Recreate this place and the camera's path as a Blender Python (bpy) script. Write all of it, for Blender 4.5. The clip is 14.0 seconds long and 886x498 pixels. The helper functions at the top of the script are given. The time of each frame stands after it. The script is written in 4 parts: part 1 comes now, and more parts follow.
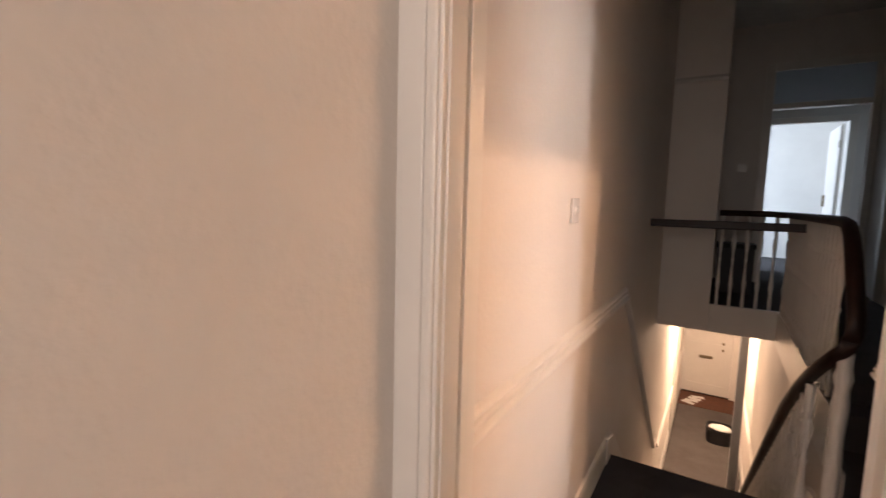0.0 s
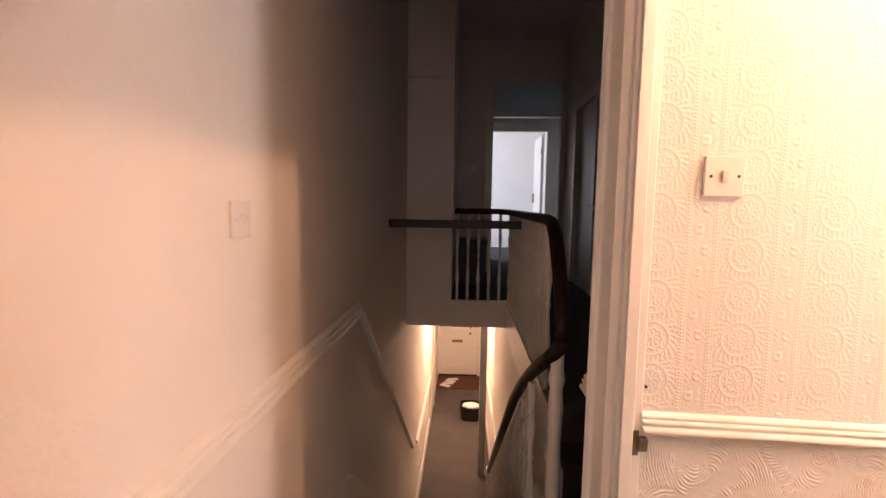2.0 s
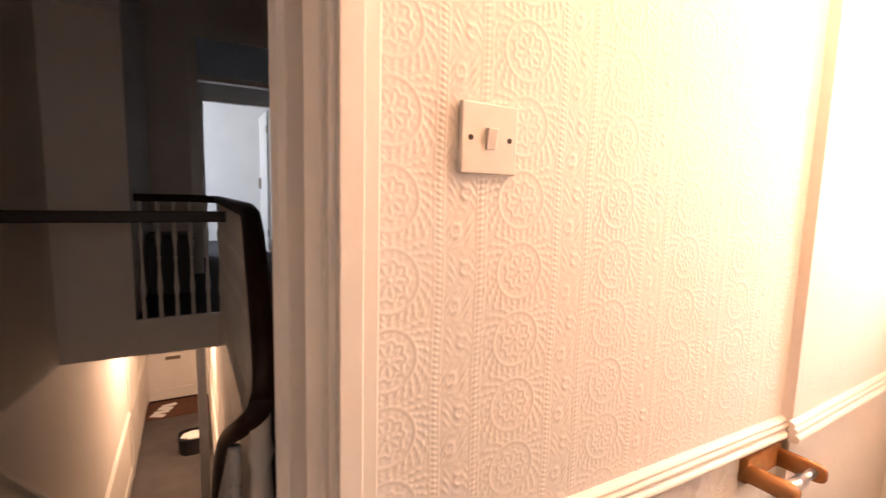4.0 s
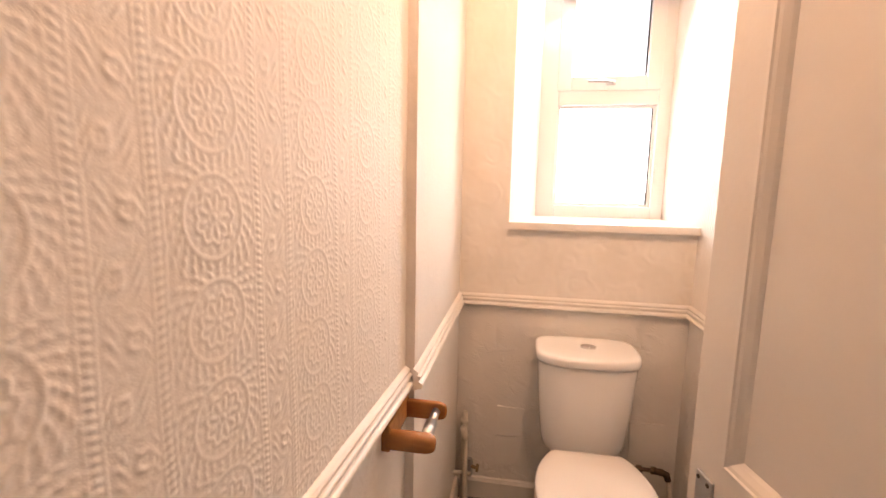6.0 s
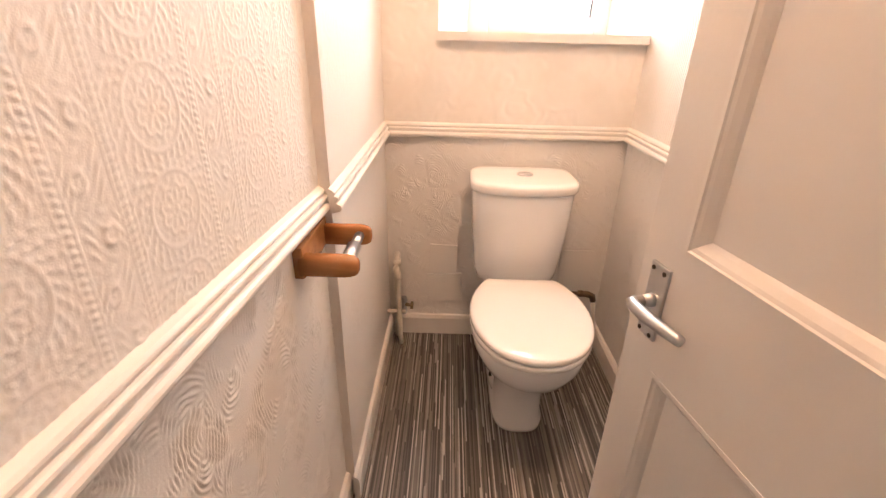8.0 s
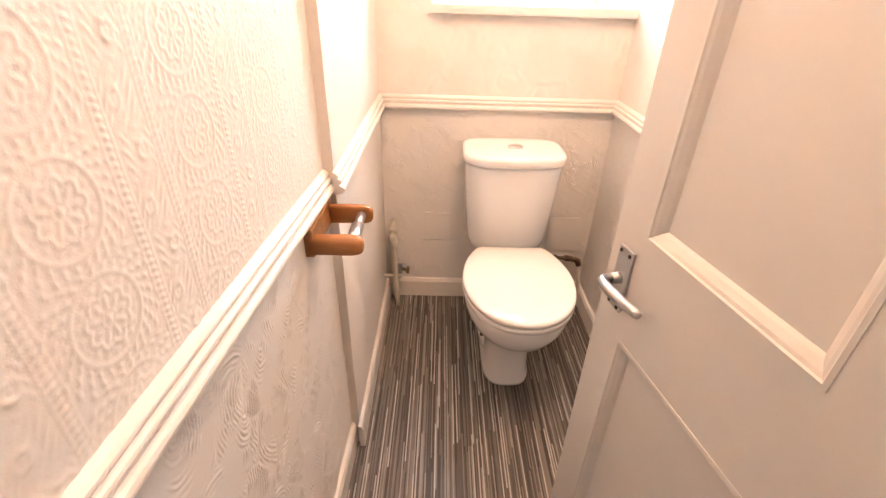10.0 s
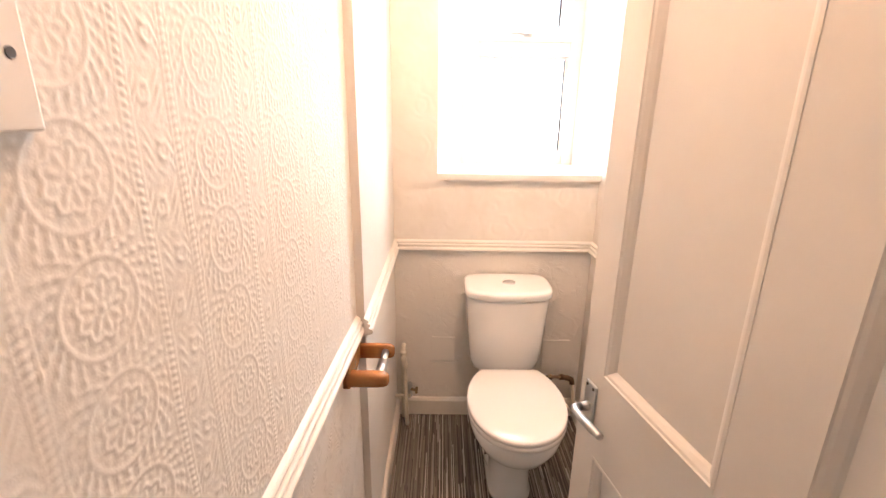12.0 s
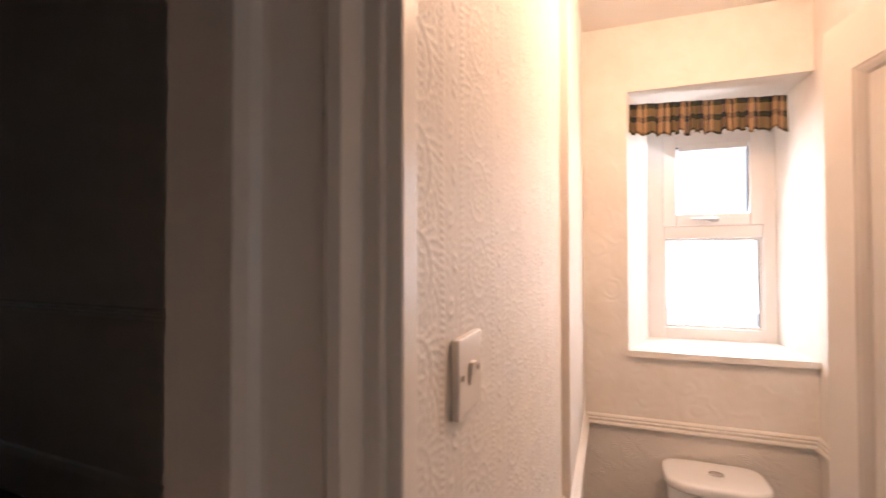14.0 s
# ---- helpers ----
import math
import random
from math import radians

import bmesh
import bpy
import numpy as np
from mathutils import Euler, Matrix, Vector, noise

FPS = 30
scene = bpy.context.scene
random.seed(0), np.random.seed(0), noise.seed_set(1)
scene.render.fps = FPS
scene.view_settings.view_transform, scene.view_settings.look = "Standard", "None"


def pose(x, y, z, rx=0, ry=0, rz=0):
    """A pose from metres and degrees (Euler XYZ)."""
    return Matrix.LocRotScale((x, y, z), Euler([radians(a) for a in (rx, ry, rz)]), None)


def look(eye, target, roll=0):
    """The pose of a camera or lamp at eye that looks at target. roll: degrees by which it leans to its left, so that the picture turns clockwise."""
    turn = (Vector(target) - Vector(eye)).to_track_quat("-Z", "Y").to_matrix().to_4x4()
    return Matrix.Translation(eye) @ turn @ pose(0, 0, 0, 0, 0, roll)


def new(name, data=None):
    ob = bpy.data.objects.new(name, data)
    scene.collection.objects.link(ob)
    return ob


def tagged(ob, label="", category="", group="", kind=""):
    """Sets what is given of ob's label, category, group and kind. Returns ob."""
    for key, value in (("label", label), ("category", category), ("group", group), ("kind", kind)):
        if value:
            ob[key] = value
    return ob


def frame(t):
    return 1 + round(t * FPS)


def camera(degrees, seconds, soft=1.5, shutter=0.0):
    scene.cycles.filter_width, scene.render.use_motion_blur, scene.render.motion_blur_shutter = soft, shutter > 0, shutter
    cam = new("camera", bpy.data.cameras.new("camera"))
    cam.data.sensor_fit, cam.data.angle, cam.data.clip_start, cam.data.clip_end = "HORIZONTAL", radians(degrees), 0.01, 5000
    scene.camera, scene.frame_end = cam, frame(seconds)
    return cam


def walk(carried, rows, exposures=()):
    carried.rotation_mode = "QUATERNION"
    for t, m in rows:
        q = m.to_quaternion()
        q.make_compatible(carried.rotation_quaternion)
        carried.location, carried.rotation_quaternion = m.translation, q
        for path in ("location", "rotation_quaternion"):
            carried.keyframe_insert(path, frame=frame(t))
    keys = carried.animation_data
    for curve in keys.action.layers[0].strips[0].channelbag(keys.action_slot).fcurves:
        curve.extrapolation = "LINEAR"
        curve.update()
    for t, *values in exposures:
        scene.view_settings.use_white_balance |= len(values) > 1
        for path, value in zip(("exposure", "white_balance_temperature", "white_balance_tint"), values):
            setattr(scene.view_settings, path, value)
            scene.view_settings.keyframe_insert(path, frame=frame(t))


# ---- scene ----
cam = camera(88.6, 14.0, 1.35, 0.25)
PATH = [
    (0, (0.4, 0.729, 1.395), (-0.55, 2.477, 1.184), 1.4),
    (0.5, (0.427, 0.799, 1.381), (-0.148, 2.704, 1.189), 1.0),
    (1, (0.47, 0.958, 1.375), (0.202, 2.931, 1.184), 1.1),
    (1.5, (0.492, 1.125, 1.411), (0.38, 3.113, 1.216), 0.8),
    (2, (0.52, 1.285, 1.415), (0.518, 3.274, 1.216), 0.8),
    (4.5, (0.84, 1.9, 1.405), (2.208, 3.341, 1.172), 1.1),
    (5, (0.891, 1.951, 1.39), (2.546, 3.051, 1.165), 0.3),
    (5.5, (0.933, 1.976, 1.395), (2.801, 2.649, 1.157), 0.6),
    (6, (1.015, 2.008, 1.343), (2.966, 2.342, 1.058), 1.1),
    (6.5, (1.074, 2.012, 1.303), (3.021, 2.188, 0.883), 1.1),
    (7, (1.119, 2.009, 1.262), (3.031, 2.099, 0.679), 1.1),
    (7.5, (1.144, 2.008, 1.22), (3.01, 2.051, 0.501), 1.3),
    (8, (1.158, 2.01, 1.182), (2.97, 2.023, 0.336), 1.4),
    (10.5, (1.041, 2.02, 1.317), (2.764, 1.997, 0.302), 1.7),
    (11, (0.973, 2.032, 1.377), (2.772, 2.012, 0.503), 1.5),
    (11.5, (0.924, 2.041, 1.409), (2.789, 2.028, 0.688), 1.2),
    (12, (0.881, 2.036, 1.454), (2.793, 2.027, 0.87), 0.8),
    (12.5, (0.813, 2.024, 1.552), (2.769, 2.021, 1.137), 0.6),
    (13, (0.748, 2.028, 1.612), (2.74, 2.054, 1.438), 0.4),
    (13.5, (0.7, 2.06, 1.623), (2.685, 2.304, 1.592), 0.1),
    (14, (0.629, 2.13, 1.613), (2.506, 2.82, 1.649), -0.1),
]
EXPOSURE = [(0.0, 0.78, 6500, 17), (0.5, 0.74, 6950, 24), (1.0, 0.66, 7150, 28), (2.0, 0.56, 7200, 29), (4.5, 0.17, 6750, 18), (5.0, -0.14, 6500, 12), (6.0, -0.45, 6500, 16), (6.5, -0.42, 6480, 17), (7.5, -0.08, 6100, 14), (8.0, 0.05, 5950, 12), (10.5, 0.42, 5750, 10), (11.5, 0.20, 5650, 8), (12.5, -0.14, 5750, 8), (13.0, -0.45, 5850, 9), (13.5, -0.64, 5900, 12), (14.0, -0.80, 5950, 15)]
walk(cam, [(t, look(eye, target, roll)) for t, eye, target, roll in PATH], EXPOSURE)

# ---- world and lights ----
world = bpy.data.worlds.new("sky")
scene.world = world
world.use_nodes = True
wn = world.node_tree
sky = wn.nodes.new("ShaderNodeTexSky")
sky.sky_type, sky.sun_disc = "NISHITA", False
sky.sun_elevation, sky.sun_rotation = radians(35), radians(200)
wn.links.new(sky.outputs[0], wn.nodes["Background"].inputs[0])
wn.nodes["Background"].inputs[1].default_value = 0.12

sun = new("sun", bpy.data.lights.new("sun", "SUN"))
sun.data.energy, sun.data.angle, sun.data.color = 0.8, radians(12), (1.0, 0.96, 0.9)
sun.matrix_world = look((0, 0, 20), (9, -7, 8))


def lamp(name, energy, color, place, radius=0.05):
    ob = new(name, bpy.data.lights.new(name, "POINT"))
    ob.data.energy, ob.data.color, ob.data.shadow_soft_size = energy, color, radius
    ob.location = place
    return ob


def daylight(name, energy, color, eye, target, width, height):
    ob = new(name, bpy.data.lights.new(name, "AREA"))
    ob.data.shape, ob.data.size, ob.data.size_y = "RECTANGLE", width, height
    ob.data.energy, ob.data.color = energy, color
    ob.matrix_world = look(eye, target)
    return ob


lamp("wc_bulb", 44, (1.0, 0.59, 0.345), (1.83, 1.78, 2.48), 0.035)
lamp("hall_bulb", 56, (1.0, 0.72, 0.50), (0.50, 8.1, -0.06), 0.05)
daylight("wc_window_light", 22, (1.0, 0.97, 0.93), (3.32, 1.68, 1.75), (2.25, 2.05, 1.25), 0.45, 0.95)
daylight("room_window_light", 55, (0.66, 0.82, 1.0), (-0.9, 9.95, 2.0), (1.5, 9.95, 1.8), 1.5, 1.5)
daylight("rear_room_light", 9, (1.0, 0.90, 0.82), (0.5, -0.9, 1.7), (0.4, 1.5, 1.3), 0.7, 0.9)


# ---- materials ----
def mat(name, color, rough=0.5, metal=0.0, spec=0.5):
    m = bpy.data.materials.new(name)
    m.use_nodes = True
    b = m.node_tree.nodes["Principled BSDF"]
    b.inputs["Base Color"].default_value = (*color, 1)
    b.inputs["Roughness"].default_value = rough
    b.inputs["Metallic"].default_value = metal
    b.inputs["Specular IOR Level"].default_value = spec
    return m


def node(m, kind, **values):
    n = m.node_tree.nodes.new(kind)
    for key, value in values.items():
        n.inputs[key].default_value = value
    return n


def join(m, a, b):
    m.node_tree.links.new(a, b)


def position(m, sx=1.0, sy=1.0, sz=1.0):
    g = m.node_tree.nodes.new("ShaderNodeNewGeometry")
    s = m.node_tree.nodes.new("ShaderNodeVectorMath")
    s.operation = "MULTIPLY"
    s.inputs[1].default_value = (sx, sy, sz)
    join(m, g.outputs["Position"], s.inputs[0])
    return s.outputs[0]


def ramp(m, fac, stops):
    r = m.node_tree.nodes.new("ShaderNodeValToRGB")
    e = r.color_ramp.elements
    while len(e) < len(stops):
        e.new(0.5)
    for el, (p, c) in zip(e, stops):
        el.position, el.color = p, (*c, 1)
    join(m, fac, r.inputs[0])
    return r.outputs[0]


def worn(name, color, rough=0.5, vary=0.06, scale=3.0, grain=120.0, bump=0.0005, metal=0.0, spec=0.5, stretch=(1, 1, 1), dirt=None):
    """Paint, plaster, wood or cloth: large uneven tone, fine grain in relief."""
    m = mat(name, color, rough, metal, spec)
    b = m.node_tree.nodes["Principled BSDF"]
    p = position(m, *stretch)
    big = node(m, "ShaderNodeTexNoise", Scale=scale, Detail=5.0, Roughness=0.6)
    fine = node(m, "ShaderNodeTexNoise", Scale=grain, Detail=3.0)
    join(m, p, big.inputs["Vector"])
    join(m, p, fine.inputs["Vector"])
    low = tuple(c * (1 - vary * 2) for c in color) if dirt is None else dirt
    col = ramp(m, big.outputs["Fac"], [(0.3, low), (0.62, color)])
    join(m, col, b.inputs["Base Color"])
    r = node(m, "ShaderNodeMapRange")
    r.inputs["To Min"].default_value, r.inputs["To Max"].default_value = max(rough - 0.1, 0.05), min(rough + 0.1, 1)
    join(m, big.outputs["Fac"], r.inputs[0])
    join(m, r.outputs[0], b.inputs["Roughness"])
    bm_ = node(m, "ShaderNodeBump", Strength=1.0, Distance=bump)
    join(m, fine.outputs["Fac"], bm_.inputs["Height"])
    join(m, bm_.outputs[0], b.inputs["Normal"])
    return m


WALL = worn("wall_paint", (0.79, 0.735, 0.675), 0.7, 0.03, 1.6, 70, 0.0010, spec=0.25)
PAPER = worn("embossed_paper", (0.80, 0.765, 0.715), 0.6, 0.02, 2.5, 500, 0.0002, spec=0.3)
PAPERED = mat("soft_combed_paper", (0.76, 0.72, 0.665), 0.65, spec=0.3)
_w = node(PAPERED, "ShaderNodeTexWave", Scale=26.0, Distortion=22.0, Detail=2.0)
_w.inputs["Detail Scale"].default_value = 0.25
join(PAPERED, position(PAPERED), _w.inputs["Vector"])
_k = node(PAPERED, "ShaderNodeTexNoise", Scale=9.0, Detail=3.0)
join(PAPERED, position(PAPERED), _k.inputs["Vector"])
_m = PAPERED.node_tree.nodes.new("ShaderNodeMath")
_m.operation = "MULTIPLY"
join(PAPERED, _w.outputs["Fac"], _m.inputs[0])
join(PAPERED, _k.outputs["Fac"], _m.inputs[1])
_b = node(PAPERED, "ShaderNodeBump", Strength=1.0, Distance=0.0016)
join(PAPERED, _m.outputs[0], _b.inputs["Height"])
join(PAPERED, _b.outputs[0], PAPERED.node_tree.nodes["Principled BSDF"].inputs["Normal"])
join(PAPERED, ramp(PAPERED, _k.outputs["Fac"], [(0.3, (0.755, 0.71, 0.645)), (0.6, (0.80, 0.76, 0.705))]), PAPERED.node_tree.nodes["Principled BSDF"].inputs["Base Color"])
CEILING = worn("ceiling_paint", (0.78, 0.76, 0.72), 0.85, 0.03, 2.0, 60, 0.0008, spec=0.2)
GLOSS = worn("white_gloss", (0.80, 0.76, 0.70), 0.33, 0.03, 4.0, 40, 0.0003)
DOORPAINT = worn("door_paint", (0.76, 0.72, 0.665), 0.4, 0.03, 3.0, 90, 0.0002)
DARKWOOD = worn("mahogany", (0.030, 0.012, 0.008), 0.45, 0.25, 6.0, 60, 0.0004, spec=0.3, stretch=(1, 0.15, 1))
CARPET = worn("grey_carpet", (0.075, 0.072, 0.075), 0.97, 0.12, 5.0, 420, 0.004, spec=0.1)
HALLCARPET = worn("hall_carpet", (0.125, 0.110, 0.103), 0.97, 0.12, 3.0, 420, 0.004, spec=0.1)
CERAMIC = mat("ceramic", (0.86, 0.85, 0.83), 0.04)
SEATMAT = mat("seat_plastic", (0.87, 0.85, 0.82), 0.045)
CHROME = mat("chrome", (0.78, 0.78, 0.79), 0.12, 1.0)
STEEL = worn("satin_steel", (0.60, 0.60, 0.60), 0.32, 0.05, 30, 300, 0.0001, metal=1.0)
BRASSY = worn("old_brass", (0.32, 0.25, 0.16), 0.45, 0.2, 60, 300, 0.0002, metal=0.8)
PINE = worn("varnished_pine", (0.43, 0.19, 0.065), 0.2, 0.16, 14.0, 180, 0.0001, stretch=(2.5, 0.4, 2.5))
PLASTIC = mat("switch_plastic", (0.78, 0.74, 0.69), 0.25)
BLACK = mat("black_rubber", (0.012, 0.012, 0.013), 0.5)
SCREW = mat("screw_hole", (0.05, 0.04, 0.03), 0.5)
UPVC = mat("white_upvc", (0.84, 0.83, 0.82), 0.22)
PIPE = worn("painted_pipe", (0.70, 0.65, 0.55), 0.45, 0.08, 20, 90, 0.0003)
RUST = worn("tarnished_pipe", (0.16, 0.11, 0.07), 0.5, 0.3, 40, 200, 0.0003, metal=0.6)
MAT_BROWN = worn("brown_matting", (0.13, 0.045, 0.02), 0.85, 0.2, 20, 300, 0.002)
PAPERWHITE = mat("letter_paper", (0.8, 0.79, 0.76), 0.7)
GREYBOX = worn("dark_grey_box", (0.05, 0.05, 0.055), 0.6, 0.1, 6, 90, 0.0003)
GREYPOST = worn("grey_paint", (0.30, 0.31, 0.33), 0.5, 0.05, 4, 60, 0.0003)

GLASS = mat("window_glass", (1, 1, 1), 0.02)
GLASS.node_tree.nodes["Principled BSDF"].inputs["Transmission Weight"].default_value = 1.0
GLASS.node_tree.nodes["Principled BSDF"].inputs["IOR"].default_value = 1.05
FROST = mat("obscure_glass", (0.55, 0.60, 0.66), 0.45)
FROST.node_tree.nodes["Principled BSDF"].inputs["Transmission Weight"].default_value = 0.9

OUTSIDE = bpy.data.materials.new("bright_overcast")
OUTSIDE.use_nodes = True
_n = OUTSIDE.node_tree
_n.nodes.remove(_n.nodes["Principled BSDF"])
_e = _n.nodes.new("ShaderNodeEmission")
_e.inputs[0].default_value, _e.inputs[1].default_value = (0.95, 0.97, 1.0, 1), 2.2
_n.links.new(_e.outputs[0], _n.nodes["Material Output"].inputs[0])


def math_node(m, op, a, b=None):
    n = m.node_tree.nodes.new("ShaderNodeMath")
    n.operation = op
    for i, v in enumerate((a, b)):
        if v is None:
            continue
        if isinstance(v, (int, float)):
            n.inputs[i].default_value = v
        else:
            join(m, v, n.inputs[i])
    return n.outputs[0]


def striped_vinyl():
    """Vinyl printed with thin sticks of grey, brown and off-white, laid lengthwise."""
    m = mat("striped_vinyl", (0.2, 0.17, 0.15), 0.42)
    b = m.node_tree.nodes["Principled BSDF"]
    sep = m.node_tree.nodes.new("ShaderNodeSeparateXYZ")
    join(m, position(m), sep.inputs[0])
    lane = math_node(m, "FLOOR", math_node(m, "MULTIPLY", sep.outputs[1], 255.0))
    wn1 = m.node_tree.nodes.new("ShaderNodeTexWhiteNoise")
    wn1.noise_dimensions = "1D"
    join(m, lane, wn1.inputs["W"])
    along = math_node(m, "ADD", math_node(m, "MULTIPLY", sep.outputs[0], 2.9), math_node(m, "MULTIPLY", wn1.outputs["Value"], 17.0))
    cell = math_node(m, "FLOOR", along)
    wn2 = m.node_tree.nodes.new("ShaderNodeTexWhiteNoise")
    wn2.noise_dimensions = "2D"
    comb = m.node_tree.nodes.new("ShaderNodeCombineXYZ")
    join(m, cell, comb.inputs[0])
    join(m, lane, comb.inputs[1])
    join(m, comb.outputs[0], wn2.inputs["Vector"])
    col = ramp(m, wn2.outputs["Value"], [(0.0, (0.050, 0.044, 0.040)), (0.20, (0.092, 0.082, 0.074)), (0.42, (0.150, 0.134, 0.118)), (0.64, (0.205, 0.178, 0.150)), (0.80, (0.30, 0.275, 0.25)), (0.92, (0.50, 0.47, 0.43))])
    col.node.color_ramp.interpolation = "CONSTANT"
    grit = node(m, "ShaderNodeTexNoise", Scale=90.0, Detail=4.0)
    join(m, position(m, 0.15, 1, 1), grit.inputs["Vector"])
    mix = m.node_tree.nodes.new("ShaderNodeMix")
    mix.data_type, mix.blend_type = "RGBA", "MULTIPLY"
    mix.inputs[0].default_value = 0.7
    join(m, col, mix.inputs[6])
    join(m, ramp(m, grit.outputs["Fac"], [(0.3, (0.6, 0.6, 0.6)), (0.7, (1, 1, 1))]), mix.inputs[7])
    join(m, mix.outputs[2], b.inputs["Base Color"])
    return m


VINYL = striped_vinyl()


def tartan():
    """Woven check of orange, bottle green and navy."""
    m = mat("tartan_cloth", (0.3, 0.2, 0.05), 0.9, spec=0.1)
    b = m.node_tree.nodes["Principled BSDF"]
    tc = m.node_tree.nodes.new("ShaderNodeUVMap")
    sep = m.node_tree.nodes.new("ShaderNodeSeparateXYZ")
    join(m, tc.outputs[0], sep.inputs[0])
    G, O, N, Y = (0.045, 0.052, 0.028), (0.33, 0.22, 0.125), (0.020, 0.028, 0.048), (0.36, 0.27, 0.17)
    u = ramp(m, math_node(m, "FRACT", math_node(m, "MULTIPLY", sep.outputs[0], 7.0)), [(0.0, G), (0.22, N), (0.38, O), (0.54, Y), (0.60, N), (0.71, O), (0.84, G)])
    v = ramp(m, math_node(m, "FRACT", math_node(m, "MULTIPLY", sep.outputs[1], 1.0)), [(0.0, N), (0.10, G), (0.17, O), (0.43, N), (0.49, G), (0.55, N), (0.60, O), (0.93, G)])
    u.node.color_ramp.interpolation = v.node.color_ramp.interpolation = "CONSTANT"
    mix = m.node_tree.nodes.new("ShaderNodeMix")
    mix.data_type = "RGBA"
    mix.inputs[0].default_value = 0.42
    join(m, u, mix.inputs[6])
    join(m, v, mix.inputs[7])
    join(m, mix.outputs[2], b.inputs["Base Color"])
    weave = node(m, "ShaderNodeTexNoise", Scale=900.0)
    bp = node(m, "ShaderNodeBump", Strength=0.6, Distance=0.001)
    join(m, weave.outputs["Fac"], bp.inputs["Height"])
    join(m, bp.outputs[0], b.inputs["Normal"])
    return m


TARTAN = tartan()


# ---- building blocks ----
def box(bm, x0, x1, y0, y1, z0, z1, bevel=0.0):
    out = bmesh.ops.create_cube(bm, size=1)
    for v in out["verts"]:
        v.co = Vector((x0 + (v.co.x + 0.5) * (x1 - x0), y0 + (v.co.y + 0.5) * (y1 - y0), z0 + (v.co.z + 0.5) * (z1 - z0)))
    if bevel:
        edges = {e for v in out["verts"] for e in v.link_edges}
        bmesh.ops.bevel(bm, geom=list(edges), offset=bevel, segments=2, profile=0.6, affect="EDGES")
    return bm


def boxes(*rows, bevel=0.0):
    bm = bmesh.new()
    for r in rows:
        box(bm, *r, bevel=bevel)
    return bm


def mesh(name, bm, material, smooth=False):
    me = bpy.data.meshes.new(name)
    bmesh.ops.recalc_face_normals(bm, faces=bm.faces)
    if smooth:
        for f in bm.faces:
            f.smooth = True
    bm.to_mesh(me)
    bm.free()
    me.materials.append(material)
    return me


def part(name, bm, material, parent, label="", smooth=False):
    ob = new(name, mesh(name, bm, material, smooth))
    if parent is not None:
        ob.parent = parent
        ob.matrix_parent_inverse = Matrix.Translation(-parent.location) if parent.parent is None else Matrix()
    return tagged(ob, label)


def setting(name, bm, material, label, category, smooth=False):
    ob = new(name, mesh(name, bm, material, smooth))
    return tagged(ob, label, category, kind="structure")


def thing(name, place, label, category, group="", kind=""):
    ob = new(name)
    ob.empty_display_size = 0.05
    ob.location = place
    return tagged(ob, label, category, group, kind)


def prism(bm, pts, z0, z1):
    """Upright prism over a plan outline."""
    lo = [bm.verts.new((x, y, z0)) for x, y in pts]
    hi = [bm.verts.new((x, y, z1)) for x, y in pts]
    n = len(pts)
    for i in range(n):
        j = (i + 1) % n
        bm.faces.new((lo[i], lo[j], hi[j], hi[i]))
    bm.faces.new(lo[::-1])
    bm.faces.new(hi)
    return bm


def sweep(bm, profile, path, out):
    """A closed profile of (outward, up) pairs drawn along straight stretches; out: the way outward, one for each stretch."""
    for (a, b), o in zip(zip(path, path[1:]), out):
        a, b, o = Vector(a), Vector(b), Vector(o)
        d = (b - a).normalized()
        up = o.cross(d)
        if up.z < 0:
            up = -up
        ra = [bm.verts.new(a + o * u + Vector((0, 0, 1)) * v) for u, v in profile]
        rb = [bm.verts.new(b + o * u + Vector((0, 0, 1)) * v) for u, v in profile]
        n = len(profile)
        for i in range(n):
            j = (i + 1) % n
            bm.faces.new((ra[i], ra[j], rb[j], rb[i]))
        bm.faces.new(ra)
        bm.faces.new(rb[::-1])
    return bm


def tube(bm, path, radius, sides=12, caps=True):
    """A round bar along a path; radius: one number or one for each point."""
    path = [Vector(p) for p in path]
    rad = radius if isinstance(radius, (list, tuple)) else [radius] * len(path)
    rings = []
    side = None
    for i, p in enumerate(path):
        d = (path[min(i + 1, len(path) - 1)] - path[max(i - 1, 0)]).normalized()
        if side is None:
            side = d.orthogonal().normalized()
        side = (side - d * side.dot(d)).normalized()
        up = d.cross(side)
        rings.append([bm.verts.new(p + (side * math.cos(a) + up * math.sin(a)) * rad[i]) for a in (2 * math.pi * k / sides for k in range(sides))])
    for r, s in zip(rings, rings[1:]):
        for k in range(sides):
            bm.faces.new((r[k], r[(k + 1) % sides], s[(k + 1) % sides], s[k]))
    if caps:
        bm.faces.new(rings[0][::-1])
        bm.faces.new(rings[-1])
    return bm


def loft(bm, rings, cap0=True, cap1=True):
    vs = [[bm.verts.new(p) for p in r] for r in rings]
    n = len(vs[0])
    for r, s in zip(vs, vs[1:]):
        for k in range(n):
            bm.faces.new((r[k], r[(k + 1) % n], s[(k + 1) % n], s[k]))
    if cap0:
        bm.faces.new(vs[0][::-1])
    if cap1:
        bm.faces.new(vs[-1])
    return bm


